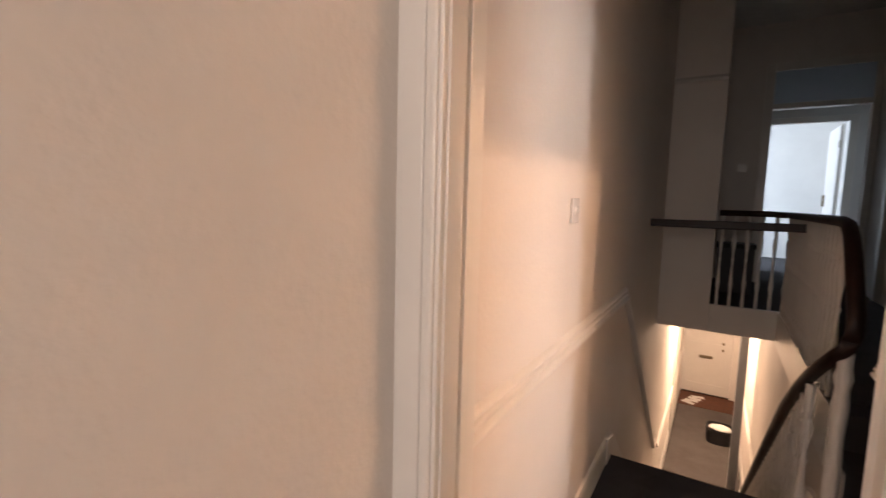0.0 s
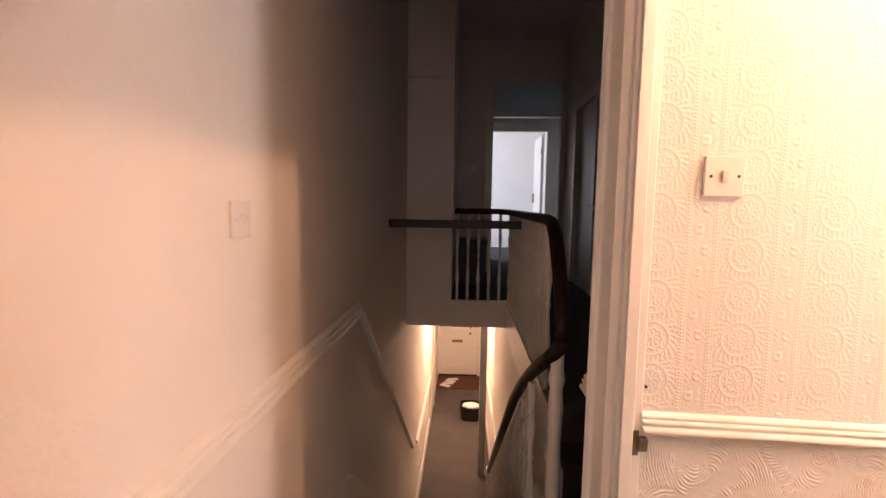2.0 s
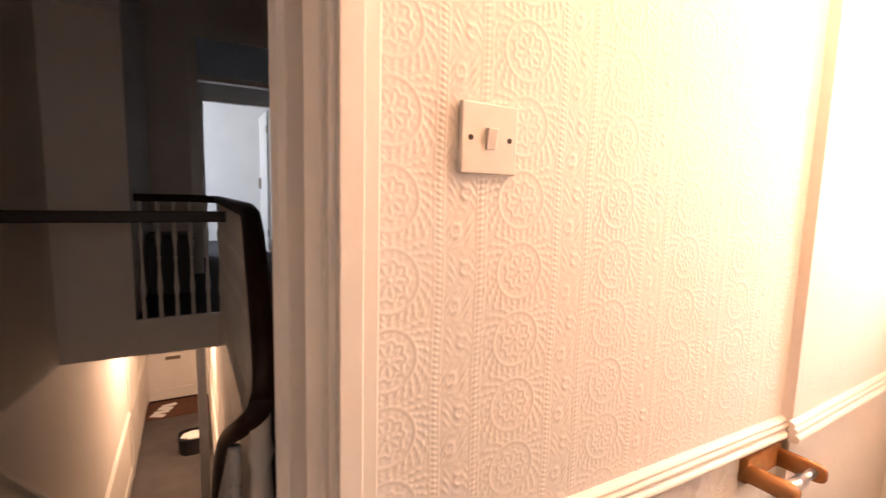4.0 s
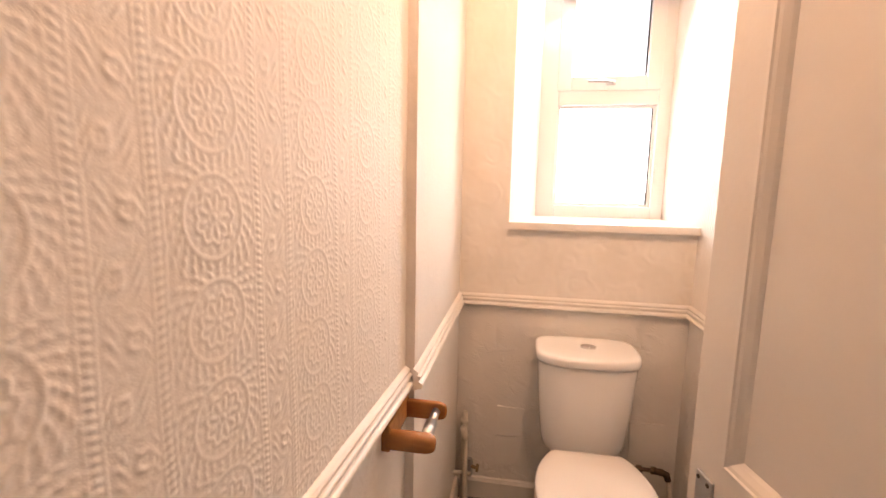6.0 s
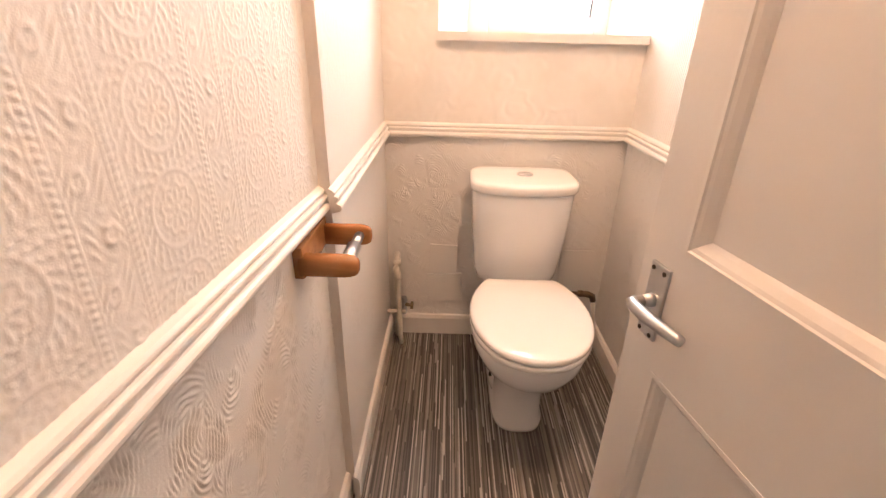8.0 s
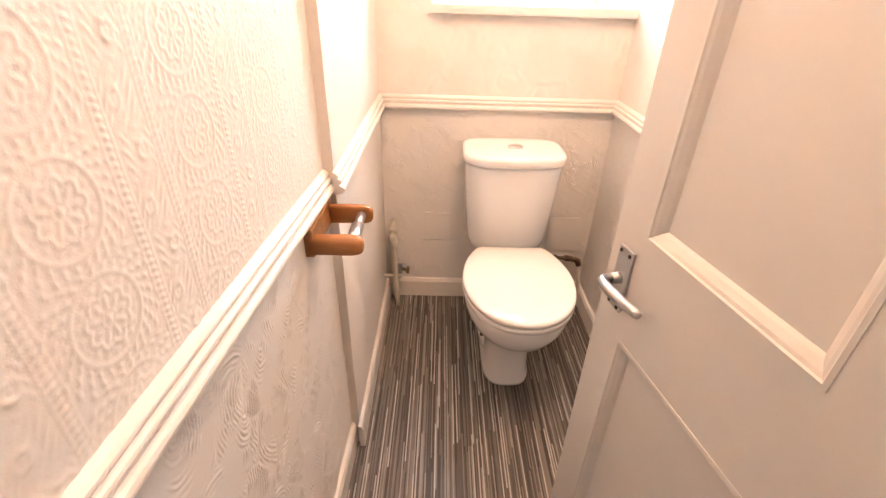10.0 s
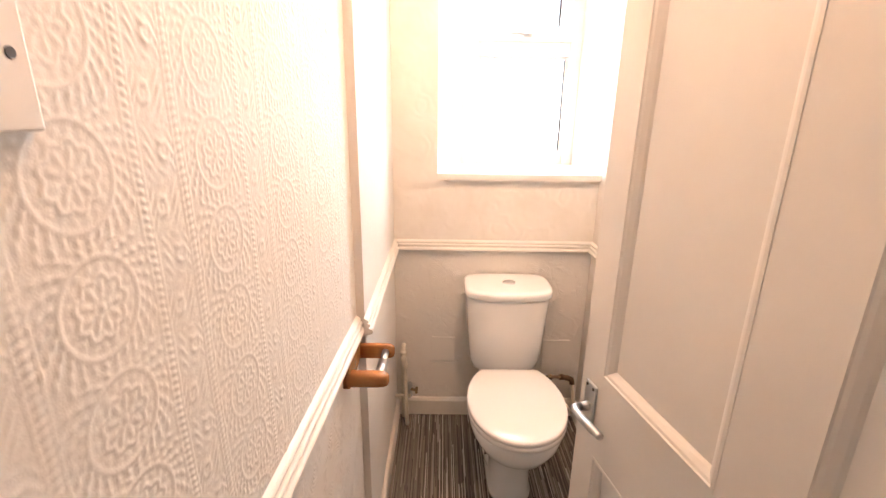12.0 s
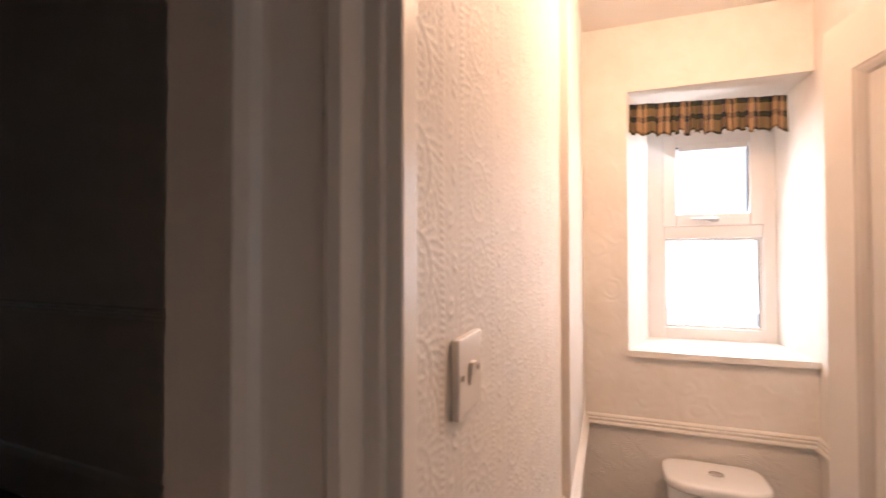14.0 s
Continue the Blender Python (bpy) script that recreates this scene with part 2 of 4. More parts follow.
def turned(bm, x, y, profile, sides=10):
    """A spindle turned on a lathe: (height, radius) pairs."""
    return loft(bm, [[(x + r * math.cos(2 * math.pi * k / sides), y + r * math.sin(2 * math.pi * k / sides), z) for k in range(sides)] for z, r in profile])


def oval(xc, yc, z, front, back, half, n=36, power=2.0):
    """An egg-shaped outline in plan: nose towards -x."""
    pts = []
    for k in range(n):
        a = 2 * math.pi * k / n
        c, s = math.cos(a), math.sin(a)
        c, s = math.copysign(abs(c) ** (2 / power), c), math.copysign(abs(s) ** (2 / power), s)
        pts.append((xc + (back if c > 0 else front) * c, yc + half * s, z))
    return pts


# ---- structure: walls, floors, ceilings ----
LAND = 0.50      # first-floor landing above the half landing
HALL = -2.30     # entrance hall
TOP = 3.54       # upper ceiling
NOSE = 3.27      # first nosing of the flight down

setting("wall_west", boxes((-0.15, 0.072, -1.15, 1.24, 0.0, TOP), (-0.15, 0.03, 1.24, 7.40, HALL - 0.2, TOP), (-0.15, 0.03, 7.40, 10.95, HALL - 0.2, LAND - 0.2)), WALL, "warm white painted plaster wall beside the stairs", "wall")
setting("wall_wc_front", boxes((0.93, 1.0, -1.15, 1.50, 0.0, TOP), (0.93, 1.0, 1.50, 2.31, 2.07, TOP), (0.93, 0.98, 2.31, 2.51, 0.0, TOP)), WALL,
        "white painted wall with the toilet doorway", "wall")
setting("wall_wc_north", boxes((0.98, 3.3, 2.297, 2.51, 0.0, TOP)), WALL, "thick wall between toilet and landing", "wall")
setting("wall_wc_south", boxes((1.0, 3.3, 1.20, 1.36, 0.0, 2.72)), PAPERED, "white papered side wall of the toilet", "wall")
end = boxes((2.825, 3.34, 1.36, 2.297, 0.0, 1.175), (2.825, 3.34, 1.36, 2.297, 2.355, 2.72))
wall_east = setting("wall_wc_east", end, PAPERED, "papered end wall with a deep window recess", "wall")
part("reveal", prism(bmesh.new(), [(2.825, 2.055), (2.825, 2.297), (3.34, 2.297), (3.34, 1.945), (3.19, 1.945)], 1.175, 2.355), PAPERED, wall_east)
part("reveal", prism(bmesh.new(), [(3.34, 1.36), (3.34, 1.385), (3.19, 1.385), (2.87, 1.36)], 1.175, 2.355), PAPERED, wall_east)
setting("ceiling_wc", boxes((1.0, 3.34, 1.2, 2.297, 2.66, 2.85)), CEILING, "white painted toilet ceiling", "ceiling")
setting("wall_rear", boxes((-0.15, 1.0, -1.30, -1.15, 0, TOP)), WALL, "plain wall behind the half landing", "wall")
setting("ceiling", boxes((-0.15, 2.05, -1.3, 7.55, TOP, TOP + 0.15), (-1.2, 2.35, 7.55, 11.2, TOP, TOP + 0.15)), CEILING, "white ceiling above the stairwell", "ceiling")
setting("floor_half_landing", boxes((-0.1, 0.93, -1.15, NOSE, -0.2, 0.0), (0.93, 1.12, -1.15, 2.9, -0.2, 0.0), (1.12, 1.86, 2.4, 2.9, -0.2, 0.0)), CARPET, "dark grey carpet on the half landing", "floor")
setting("floor_wc", boxes((1.0, 2.83, 1.36, 2.297, -0.1, 0.002)), VINYL, "striped grey and brown stick-pattern vinyl floor", "floor")
setting("wall_nib", boxes((0.03, 0.45, 5.43, 7.4, LAND - 0.23, TOP)), WALL, "boxed-out cupboard wall beside the upper landing", "wall")
setting("floor_landing", boxes((0.99, 1.86, 3.45, 7.4, LAND - 0.2, LAND), (0.45, 0.99, 5.47, 7.4, LAND - 0.2, LAND), (-1.1, 2.3, 7.4, 11.1, LAND - 0.2, LAND)), CARPET, "dark grey carpet of the upper landing", "floor")
setting("wall_landing_east", boxes((1.86, 2.0, 2.4, 5.98, 0, TOP), (1.86, 2.0, 5.98, 6.76, LAND + 2.03, TOP), (1.86, 2.0, 6.76, 7.4, 0, TOP), (1.95, 2.0, 5.98, 6.76, 0, LAND + 2.03)), WALL, "landing wall with a white door", "wall")
setting("wall_landing_north", boxes((0.45, 0.90, 7.4, 7.52, LAND, TOP), (1.80, 2.2, 7.4, 7.52, LAND, TOP), (0.90, 1.80, 7.4, 7.52, 3.0, TOP)), WALL, "landing wall with a door and fanlight above", "wall")
setting("wall_room", boxes((-1.1, 2.3, 11.0, 11.1, LAND, TOP), (2.2, 2.3, 7.4, 11.0, LAND, TOP), (-1.1, -1.0, 7.4, 9.15, LAND, TOP), (-1.1, -1.0, 10.75, 11.0, LAND, TOP),
        (-1.1, -1.0, 9.15, 10.75, LAND, 1.2), (-1.1, -1.0, 9.15, 10.75, 2.8, TOP), (-1.0, 0.45, 7.4, 7.52, LAND, TOP)), CEILING, "white bedroom walls seen through the open door", "wall")
setting("wall_lobby", boxes((-1.0, 2.2, 8.75, 8.87, 2.59, TOP), (1.86, 2.2, 8.75, 8.87, LAND, 2.59), (-1.0, 0.98, 8.75, 8.87, LAND, 2.59)), CEILING, "pale lobby wall with a bedroom doorway", "wall")
setting("wall_hall_east", boxes((0.99, 1.10, 3.1, 10.95, HALL - 0.2, LAND - 0.2)), WALL, "warm white hall wall below the landing", "wall")
setting("floor_hall", boxes((0.03, 0.99, 5.6, 10.95, HALL - 0.15, HALL)), HALLCARPET, "grey brown carpet in the entrance hall", "floor")
setting("wall_hall_north", boxes((0.03, 0.06, 10.8, 10.95, HALL, 0.3), (0.88, 0.99, 10.8, 10.95, HALL, 0.3), (0.06, 0.88, 10.8, 10.95, HALL + 2.08, 0.3)), WALL, "hall end wall round the front door", "wall")
setting("ceiling_hall", boxes((0.03, 0.99, 5.45, 10.95, LAND - 0.23, LAND - 0.205)), CEILING, "white hall ceiling", "ceiling")
setting("trim_well", boxes((0.45, 0.99, 5.43, 5.468, LAND - 0.235, LAND + 0.02), (0.955, 0.989, 3.27, 5.43, LAND - 0.26, LAND + 0.02), bevel=0.004), GLOSS, "white painted fascia round the stairwell", "trim")
setting("wall_under_half_landing", boxes((0.03, 0.99, 2.8, 2.9, HALL - 0.2, -0.2)), WALL, "wall closing the space under the half landing", "wall")


# ---- stairs ----
RISE, GOING = 0.177, 0.216


def flight_down():
    top = thing("staircase", (0.5, NOSE, HALL), "straight stair flight with dark grey carpet treads", "staircase", kind="structure")
    for i in range(1, 13):
        z = -RISE * i
        y = NOSE + GOING * (i - 1)
        bm = boxes((0.05, 0.915, y - 0.02, y + GOING + 0.012, z - 0.05, z), bevel=0.012)
        box(bm, 0.05, 0.915, y + 0.0, y + 0.02, z, z + RISE - 0.052)
        part("tread", bm, CARPET, top)
    for x in (0.03, 0.915):
        bm = bmesh.new()
        run = GOING * 12
        prof = [(NOSE - 0.12, 0.14), (NOSE + 0.05, 0.10), (NOSE + run + 0.05, -RISE * 12 + 0.02), (NOSE + run + 0.05, HALL), (NOSE + run - 0.2, HALL), (NOSE - 0.12, -0.25)]
        a = [bm.verts.new((x, y, z)) for y, z in prof]
        b = [bm.verts.new((x + 0.022, y, z)) for y, z in prof]
        for i in range(len(prof)):
            j = (i + 1) % len(prof)
            bm.faces.new((a[i], a[j], b[j], b[i]))
        bm.faces.new(a)
        bm.faces.new(b[::-1])
        part("string_board", bm, GLOSS, top, "white painted string board")


flight_down()

steps_up = thing("landing_steps", (1.4, 2.9, 0.0), "three carpeted steps up to the upper landing", "staircase", kind="structure")
for i in range(3):
    part("step", boxes((1.0, 1.86, 2.9 + 0.19 * i, 3.45 if i else 3.46, LAND / 3 * i - 0.02, LAND / 3 * (i + 1)), bevel=0.012), CARPET, steps_up)

# ---- dado rails and skirtings ----
DADO = [(0.0, 0.0), (0.012, 0.0), (0.014, 0.002), (0.022, 0.003), (0.0265, 0.0055), (0.029, 0.010), (0.029, 0.015), (0.0265, 0.0195), (0.022, 0.0225), (0.0175, 0.0235), (0.0165, 0.026), (0.0165, 0.029),
        (0.019, 0.030), (0.0215, 0.0325), (0.022, 0.036), (0.0205, 0.0395), (0.017, 0.0415), (0.0125, 0.0425), (0.0125, 0.0455), (0.0145, 0.0465), (0.0155, 0.049), (0.0145, 0.0525), (0.010, 0.057), (0.004, 0.060), (0.0, 0.062)]
SKIRT = [(0.0, 0.0), (0.016, 0.0), (0.016, 0.075), (0.010, 0.088), (0.0, 0.092)]


def dado(path, out, label="white gloss painted moulded dado rail", k=0.82):
    return setting("dado_rail", sweep(bmesh.new(), [(u * k, v * k) for u, v in DADO], path, out), GLOSS, label, "dado rail")


def skirting(path, out, height=1.0):
    return setting("baseboard", sweep(bmesh.new(), [(u, v * height) for u, v in SKIRT], path, out), GLOSS, "cream painted skirting board", "skirting board")


dado([(0.980, 2.292, 0.896), (2.027, 2.268, 0.857)], [(0, -1, 0)])
dado([(2.012, 2.245, 0.856), (2.825, 2.245, 0.854)], [(0, -1, 0)])
dado([(2.825, 2.245, 0.854), (2.825, 1.36, 0.852)], [(-1, 0, 0)])
dado([(2.825, 1.36, 0.852), (1.05, 1.36, 0.866)], [(0, 1, 0)])
dado([(0.03, 1.43, 0.865), (0.03, 3.50, 0.845)], [(1, 0, 0)], "white painted dado rail along the landing wall", 1.15)
dado([(0.03, 3.50, 0.845), (0.03, 5.9, -1.22)], [(1, 0, 0)], "white painted dado rail sloping down beside the stairs", 1.15)
dado([(0.03, 6.4, HALL + 0.86), (0.03, 10.8, HALL + 0.86)], [(1, 0, 0)], "hall dado rail")
dado([(0.99, 6.0, HALL + 0.86), (0.99, 10.8, HALL + 0.86)], [(-1, 0, 0)], "hall dado rail")
dado([(0.93, 2.405, 0.885), (0.93, 2.545, 0.885)], [(-1, 0, 0)], "short end of dado rail beside the toilet door casing")
dado([(0.93, 2.51, 0.885), (1.8, 2.51, 0.9)], [(0, 1, 0)])
dado([(1.86, 2.62, 1.36), (1.86, 5.88, 1.36)], [(-1, 0, 0)], "painted dado rail along the dark landing wall")
skirting([(1.86, 3.45, LAND), (1.86, 5.88, LAND)], [(-1, 0, 0)], 2.4)
skirting([(1.0, 2.292, 0), (2.027, 2.269, 0)], [(0, -1, 0)])
skirting([(2.010, 2.245, 0), (2.825, 2.245, 0)], [(0, -1, 0)])
skirting([(2.825, 2.245, 0), (2.825, 1.36, 0)], [(-1, 0, 0)], 1.05)
skirting([(2.825, 1.36, 0), (1.05, 1.36, 0)], [(0, 1, 0)])
skirting([(0.03, 1.43, 0), (0.03, NOSE, 0)], [(1, 0, 0)], 1.5)
skirting([(0.03, 6.2, HALL), (0.03, 10.8, HALL)], [(1, 0, 0)], 1.9)
skirting([(0.99, 6.0, HALL), (0.99, 10.8, HALL)], [(-1, 0, 0)], 1.9)
setting("picture_rail", sweep(bmesh.new(), [(0, 0), (0.02, 0.005), (0.03, 0.02), (0.02, 0.035), (0.0, 0.05)], [(0.45, 5.43, 2.50), (0.03, 5.43, 2.50)], [(0, -1, 0)]), GLOSS, "white picture rail on the boxed-out wall", "picture rail")

# ---- embossed papers ----


def relief(name, x0, x1, z0, z1, y, step, height, label, material=PAPER, turn=None):
    """A sheet of paper on the north wall, raised towards the room by height(x, z)."""
    nx, nz = int(round((x1 - x0) / step)) + 1, int(round((z1 - z0) / step)) + 1
    xs, zs = np.linspace(x0, x1, nx), np.linspace(z0, z1, nz)
    X, Z = np.meshgrid(xs, zs)
    Y = y(X) - height(X, Z)
    co = np.stack([X, Y, Z], -1).reshape(-1, 3)
    i = np.arange(nx * nz).reshape(nz, nx)
    quads = np.stack([i[:-1, :-1], i[:-1, 1:], i[1:, 1:], i[1:, :-1]], -1).reshape(-1, 4)
    me = bpy.data.meshes.new(name)
    me.vertices.add(len(co))
    me.vertices.foreach_set("co", co.ravel())
    me.loops.add(quads.size)
    me.loops.foreach_set("vertex_index", quads.ravel())
    me.polygons.add(len(quads))
    me.polygons.foreach_set("loop_start", np.arange(0, quads.size, 4))
    me.polygons.foreach_set("use_smooth", np.ones(len(quads), bool))
    me.update()
    me.validate()
    me.materials.append(material)
    ob = new(name, me)
    if turn is not None:
        me.transform(turn)
    return tagged(ob, label, "wallpaper", kind="structure")


def near_wall(x):
    return 2.292 - 0.023 * (x - 1.0)


def bump(d, w):
    return np.exp(-(d / w) ** 2)


PERIOD, ROUND = 0.1945, 0.0965


def anaglypta(X, Z):
    """Columns of flower roundels, flanked by small leaves, between beaded borders with a leaf scroll."""
    X, Z = X + 0.0012 * np.sin(Z * 23), Z + 0.0012 * np.sin(X * 19)
    u = (X - 1.190) / PERIOD + 0.5
    f = (u - np.floor(u)) * PERIOD - PERIOD / 2
    zf = (Z - 1.4065) / ROUND + 0.5
    zc = (zf - np.floor(zf) - 0.5) * ROUND
    r = np.hypot(f, zc)
    a = np.arctan2(zc, f)
    col = bump(r - 0.0388, 0.0028) * 0.50
    petal = 0.0205 + 0.0050 * np.abs(np.cos(a * 4.5))
    col += bump(r - petal, 0.0022) * 0.50
    col += bump(r - 0.0150, 0.0060) * (0.5 + 0.5 * np.cos(a * 9)) ** 2 * 0.50
    col += bump(r - 0.0310, 0.0034) * (0.5 + 0.5 * np.cos(a * 18)) * 0.22
    col += bump(r, 0.0038) * 0.65 + bump(r - 0.0076, 0.0016) * 0.22
    turn = np.where(np.abs(a) < np.pi / 2, 1, -1)
    near = np.clip(np.cos(a * 25 + turn * (r - 0.0448) * 320) + 0.15, 0, 1)
    far = np.clip(np.cos(a * 25 + turn * (r - 0.0535) * 320 + np.pi) + 0.15, 0, 1)
    col += np.where((r > 0.0410) & (np.abs(f) < 0.0590), bump(r - 0.0450, 0.0027) * near * 0.50 + bump(r - 0.0530, 0.0029) * far * 0.50, 0)
    col += np.where((r > 0.0565) & (np.abs(f) < 0.0590), bump(r - 0.0615, 0.0029) * near * 0.45, 0)
    h = np.where(np.abs(f) < 0.0595, col, 0)
    s = np.abs(f) - 0.0660
    h += bump(np.abs(s) - 0.0066, 0.0011) * 0.30
    h += bump(np.hypot(s / 1.7, (((Z + s * 0.35) / 0.0078) % 1 - 0.5) * 0.0078), 0.0024) * 0.72
    e = PERIOD / 2 - np.abs(f)
    side = np.where(f > 0, e, -e)
    sz = Z / 0.048
    sv = (sz - np.floor(sz) - 0.5) * 0.048
    way = np.where(np.floor(sz) % 2 == 0, 1.0, -1.0)
    leaf = np.clip(np.cos((sv + way * side * 0.95 + 0.004 * np.cos(side * 210)) * 2 * np.pi / 0.0135), 0, 1)
    lobes = 0.55 + 0.45 * np.cos((side - way * 0.004) * 2 * np.pi / 0.0170)
    curl = np.hypot(side - way * 0.008, sv * 0.8)
    scroll = leaf * lobes * np.clip(1.25 - np.abs(sv) / 0.024, 0, 1) * 0.60 + bump(curl - 0.0065, 0.0028) * 0.45 + bump(curl, 0.0026) * 0.40
    h += np.where(np.abs(side) < 0.0215, scroll * 0.85, 0)
    soft = 0.82 + 0.10 * np.sin(X * 31 + Z * 12) + 0.08 * np.sin(Z * 47 - X * 19)
    grit = np.sin(X * 610 + 3 * np.sin(Z * 170)) * np.sin(Z * 540 + 3 * np.sin(X * 190)) + np.sin(X * 290 - Z * 330)
    return h * soft * 0.0020 + grit * 0.00007 + 0.0004


def combed(X, Z, seed=9, reach=0.055, cell=0.0105):
    """Swirls drawn with a comb: fans of arcs that overlap one another."""
    rng = np.random.RandomState(seed)
    x0, x1, z0, z1 = X.min() - 0.05, X.max() + 0.05, Z.min() - 0.05, Z.max() + 0.05
    n = int((x1 - x0) * (z1 - z0) / cell)
    seeds = np.stack([rng.uniform(x0, x1, n), rng.uniform(z0, z1, n)], 1)
    turns = rng.uniform(0, 2 * np.pi, n)
    best = np.full(X.shape, 9.0)
    nearest = np.full(X.shape, 9.0)
    arcs = np.zeros(X.shape)
    for (sx, sz), t in zip(seeds, turns):
        d = np.hypot((X - sx) * 1.25, Z - sz)
        cx, cz = sx + reach * math.cos(t), sz + reach * math.sin(t)
        r = np.hypot((X - cx) * 1.5, Z - cz) + 0.010 * np.sin(np.arctan2(Z - cz, X - cx) * 2 + t)
        hit = d < best
        nearest = np.where(hit, best, np.minimum(nearest, d))
        arcs = np.where(hit, r, arcs)
        best = np.where(hit, d, best)
    edge = np.clip((nearest - best) / 0.014, 0, 1)
    ripple = 0.0019 * np.sin(X * 97 + 2 * np.sin(Z * 61)) * np.sin(Z * 83 + 2 * np.sin(X * 53)) + 0.0008 * np.sin(X * 260 + Z * 190)
    patch = np.sin(X * 37 + 1.7 * np.sin(Z * 29)) * np.sin(Z * 31 - X * 11 + seed) + 0.45 * np.sin(X * 121 + 2 * np.sin(Z * 77)) * np.sin(Z * 103)
    fade = np.clip(0.38 + 0.85 * patch, 0.03, 1)
    return (0.5 + 0.5 * np.sin((arcs + ripple) * 2 * np.pi / 0.0092)) ** 2.5 * edge * fade * 0.0027 + 0.0004


relief("wallpaper_roundels", 0.981, 2.027, 0.875, 2.70, near_wall, 0.0018, anaglypta, "white embossed wallpaper with columns of flower roundels")
relief("wallpaper_combed", 0.981, 2.027, 0.02, 0.88, near_wall, 0.0021, combed, "white embossed wallpaper with combed swirls")
setting("wall_chase", boxes((2.027, 2.825, 2.2448, 2.297, 0.0, 2.70), bevel=0.0012), WALL, "slightly proud stretch of toilet wall", "wall")
relief("wallpaper_roundels", 2.028, 2.822, 0.875, 2.69, lambda X: 2.2448 + 0 * X, 0.0034, lambda X, Z: anaglypta(X + 0.04, Z) * 0.8, "white embossed wallpaper with flower roundels above the toilet")
relief("wallpaper_combed", 2.028, 2.822, 0.05, 0.88, lambda X: 2.2448 + 0 * X, 0.0032, lambda X, Z: combed(X + 3, Z) * 0.55, "white lightly combed wallpaper by the toilet")

END_WALL = Matrix(((0, 1, 0, 0), (1, 0, 0, 0), (0, 0, 1, 0), (0, 0, 0, 1)))
relief("wallpaper_combed", 1.362, 2.243, 0.08, 0.86, lambda X: 2.8246 + 0 * X, 0.0028, lambda X, Z: combed(X, Z, 21, 0.012, 0.0085) * 1.6, "white papered end wall with combed spirals", turn=END_WALL)
SOUTH_WALL = Matrix(((1, 0, 0, 0), (0, -1, 0, 0), (0, 0, 1, 0), (0, 0, 0, 1)))
relief("wallpaper_combed", 1.75, 2.823, 0.08, 0.86, lambda X: -1.3604 + 0 * X, 0.0028, lambda X, Z: combed(X, Z, 5, 0.012, 0.0085) * 1.3, "white papered side wall with combed spirals", turn=SOUTH_WALL)

# ---- toilet doorway: casing, lining and open door ----
ARCH = [(0.0, 0.0), (0.0, 0.036), (0.006, 0.042), (0.016, 0.044), (0.026, 0.038), (0.030, 0.030), (0.036, 0.028), (0.080, 0.022), (0.086, 0.028), (0.096, 0.026), (0.104, 0.012), (0.104, 0.0)]


def casing(bm, axis, wall, side, edge, way, z0, z1):
    """One upright of a moulded door casing. axis: the wall's normal; edge: the opening's edge; way: outward along the wall."""
    pts = []
    for u, v in ARCH:
        along, off = edge + way * (0.104 - u), wall + side * v
        pts.append((off, along) if axis == "x" else (along, off))
    return prism(bm, pts, z0, z1)


wc_frame = thing("door_frame", (0.93, 1.93, 0.0), "white gloss moulded toilet door casing and lining", "door frame", kind="structure")
bm = bmesh.new()
casing(bm, "x", 0.93, -1, 2.300, 1, 0.0, 2.17)
part("casing", bm, GLOSS, wc_frame, smooth=False)
bm = bmesh.new()
casing(bm, "x", 0.93, -1, 1.515, -1, 0.0, 2.17)
part("casing", bm, GLOSS, wc_frame)
part("casing_head", boxes((0.904, 0.93, 1.515, 2.300, 2.085, 2.185), bevel=0.006), GLOSS, wc_frame)
part("lining", boxes((0.922, 0.982, 2.285, 2.312, 0.0, 2.085), bevel=0.003), GLOSS, wc_frame)
part("lining", boxes((0.922, 1.004, 1.495, 1.524, 0.0, 2.085), bevel=0.003), GLOSS, wc_frame)
part("lining_head", boxes((0.922, 1.004, 1.524, 2.285, 2.045, 2.085), bevel=0.003), GLOSS, wc_frame)
part("door_stop", boxes((0.930, 0.958, 2.272, 2.285, 0.0, 2.045), bevel=0.002), GLOSS, wc_frame)
part("strike_plate", boxes((0.952, 0.976, 2.2825, 2.2855, 0.842, 0.902), bevel=0.001), BRASSY, wc_frame, "small tarnished brass strike plate")
part("keep", boxes((0.972, 0.992, 2.271, 2.286, 0.857, 0.887), bevel=0.002), BRASSY, wc_frame, "brass latch keep")
bm = bmesh.new()
bmesh.ops.create_uvsphere(bm, u_segments=10, v_segments=6, radius=0.004, matrix=Matrix.Translation((0.988, 2.2880, 1.005)))
part("nail_hole", bm, SCREW, wc_frame)

LEAF_W, LEAF_T, LEAF_H = 0.775, 0.036, 2.062
HINGE = Vector((1.014, 1.530, 0.006))
ANGLE = math.atan2(0.054, 0.272)
DOOR_M = Matrix.Translation(HINGE) @ Matrix.Rotation(ANGLE, 4, "Z")


def leafed(bm, m=DOOR_M):
    bmesh.ops.transform(bm, matrix=m, verts=bm.verts)
    return bm


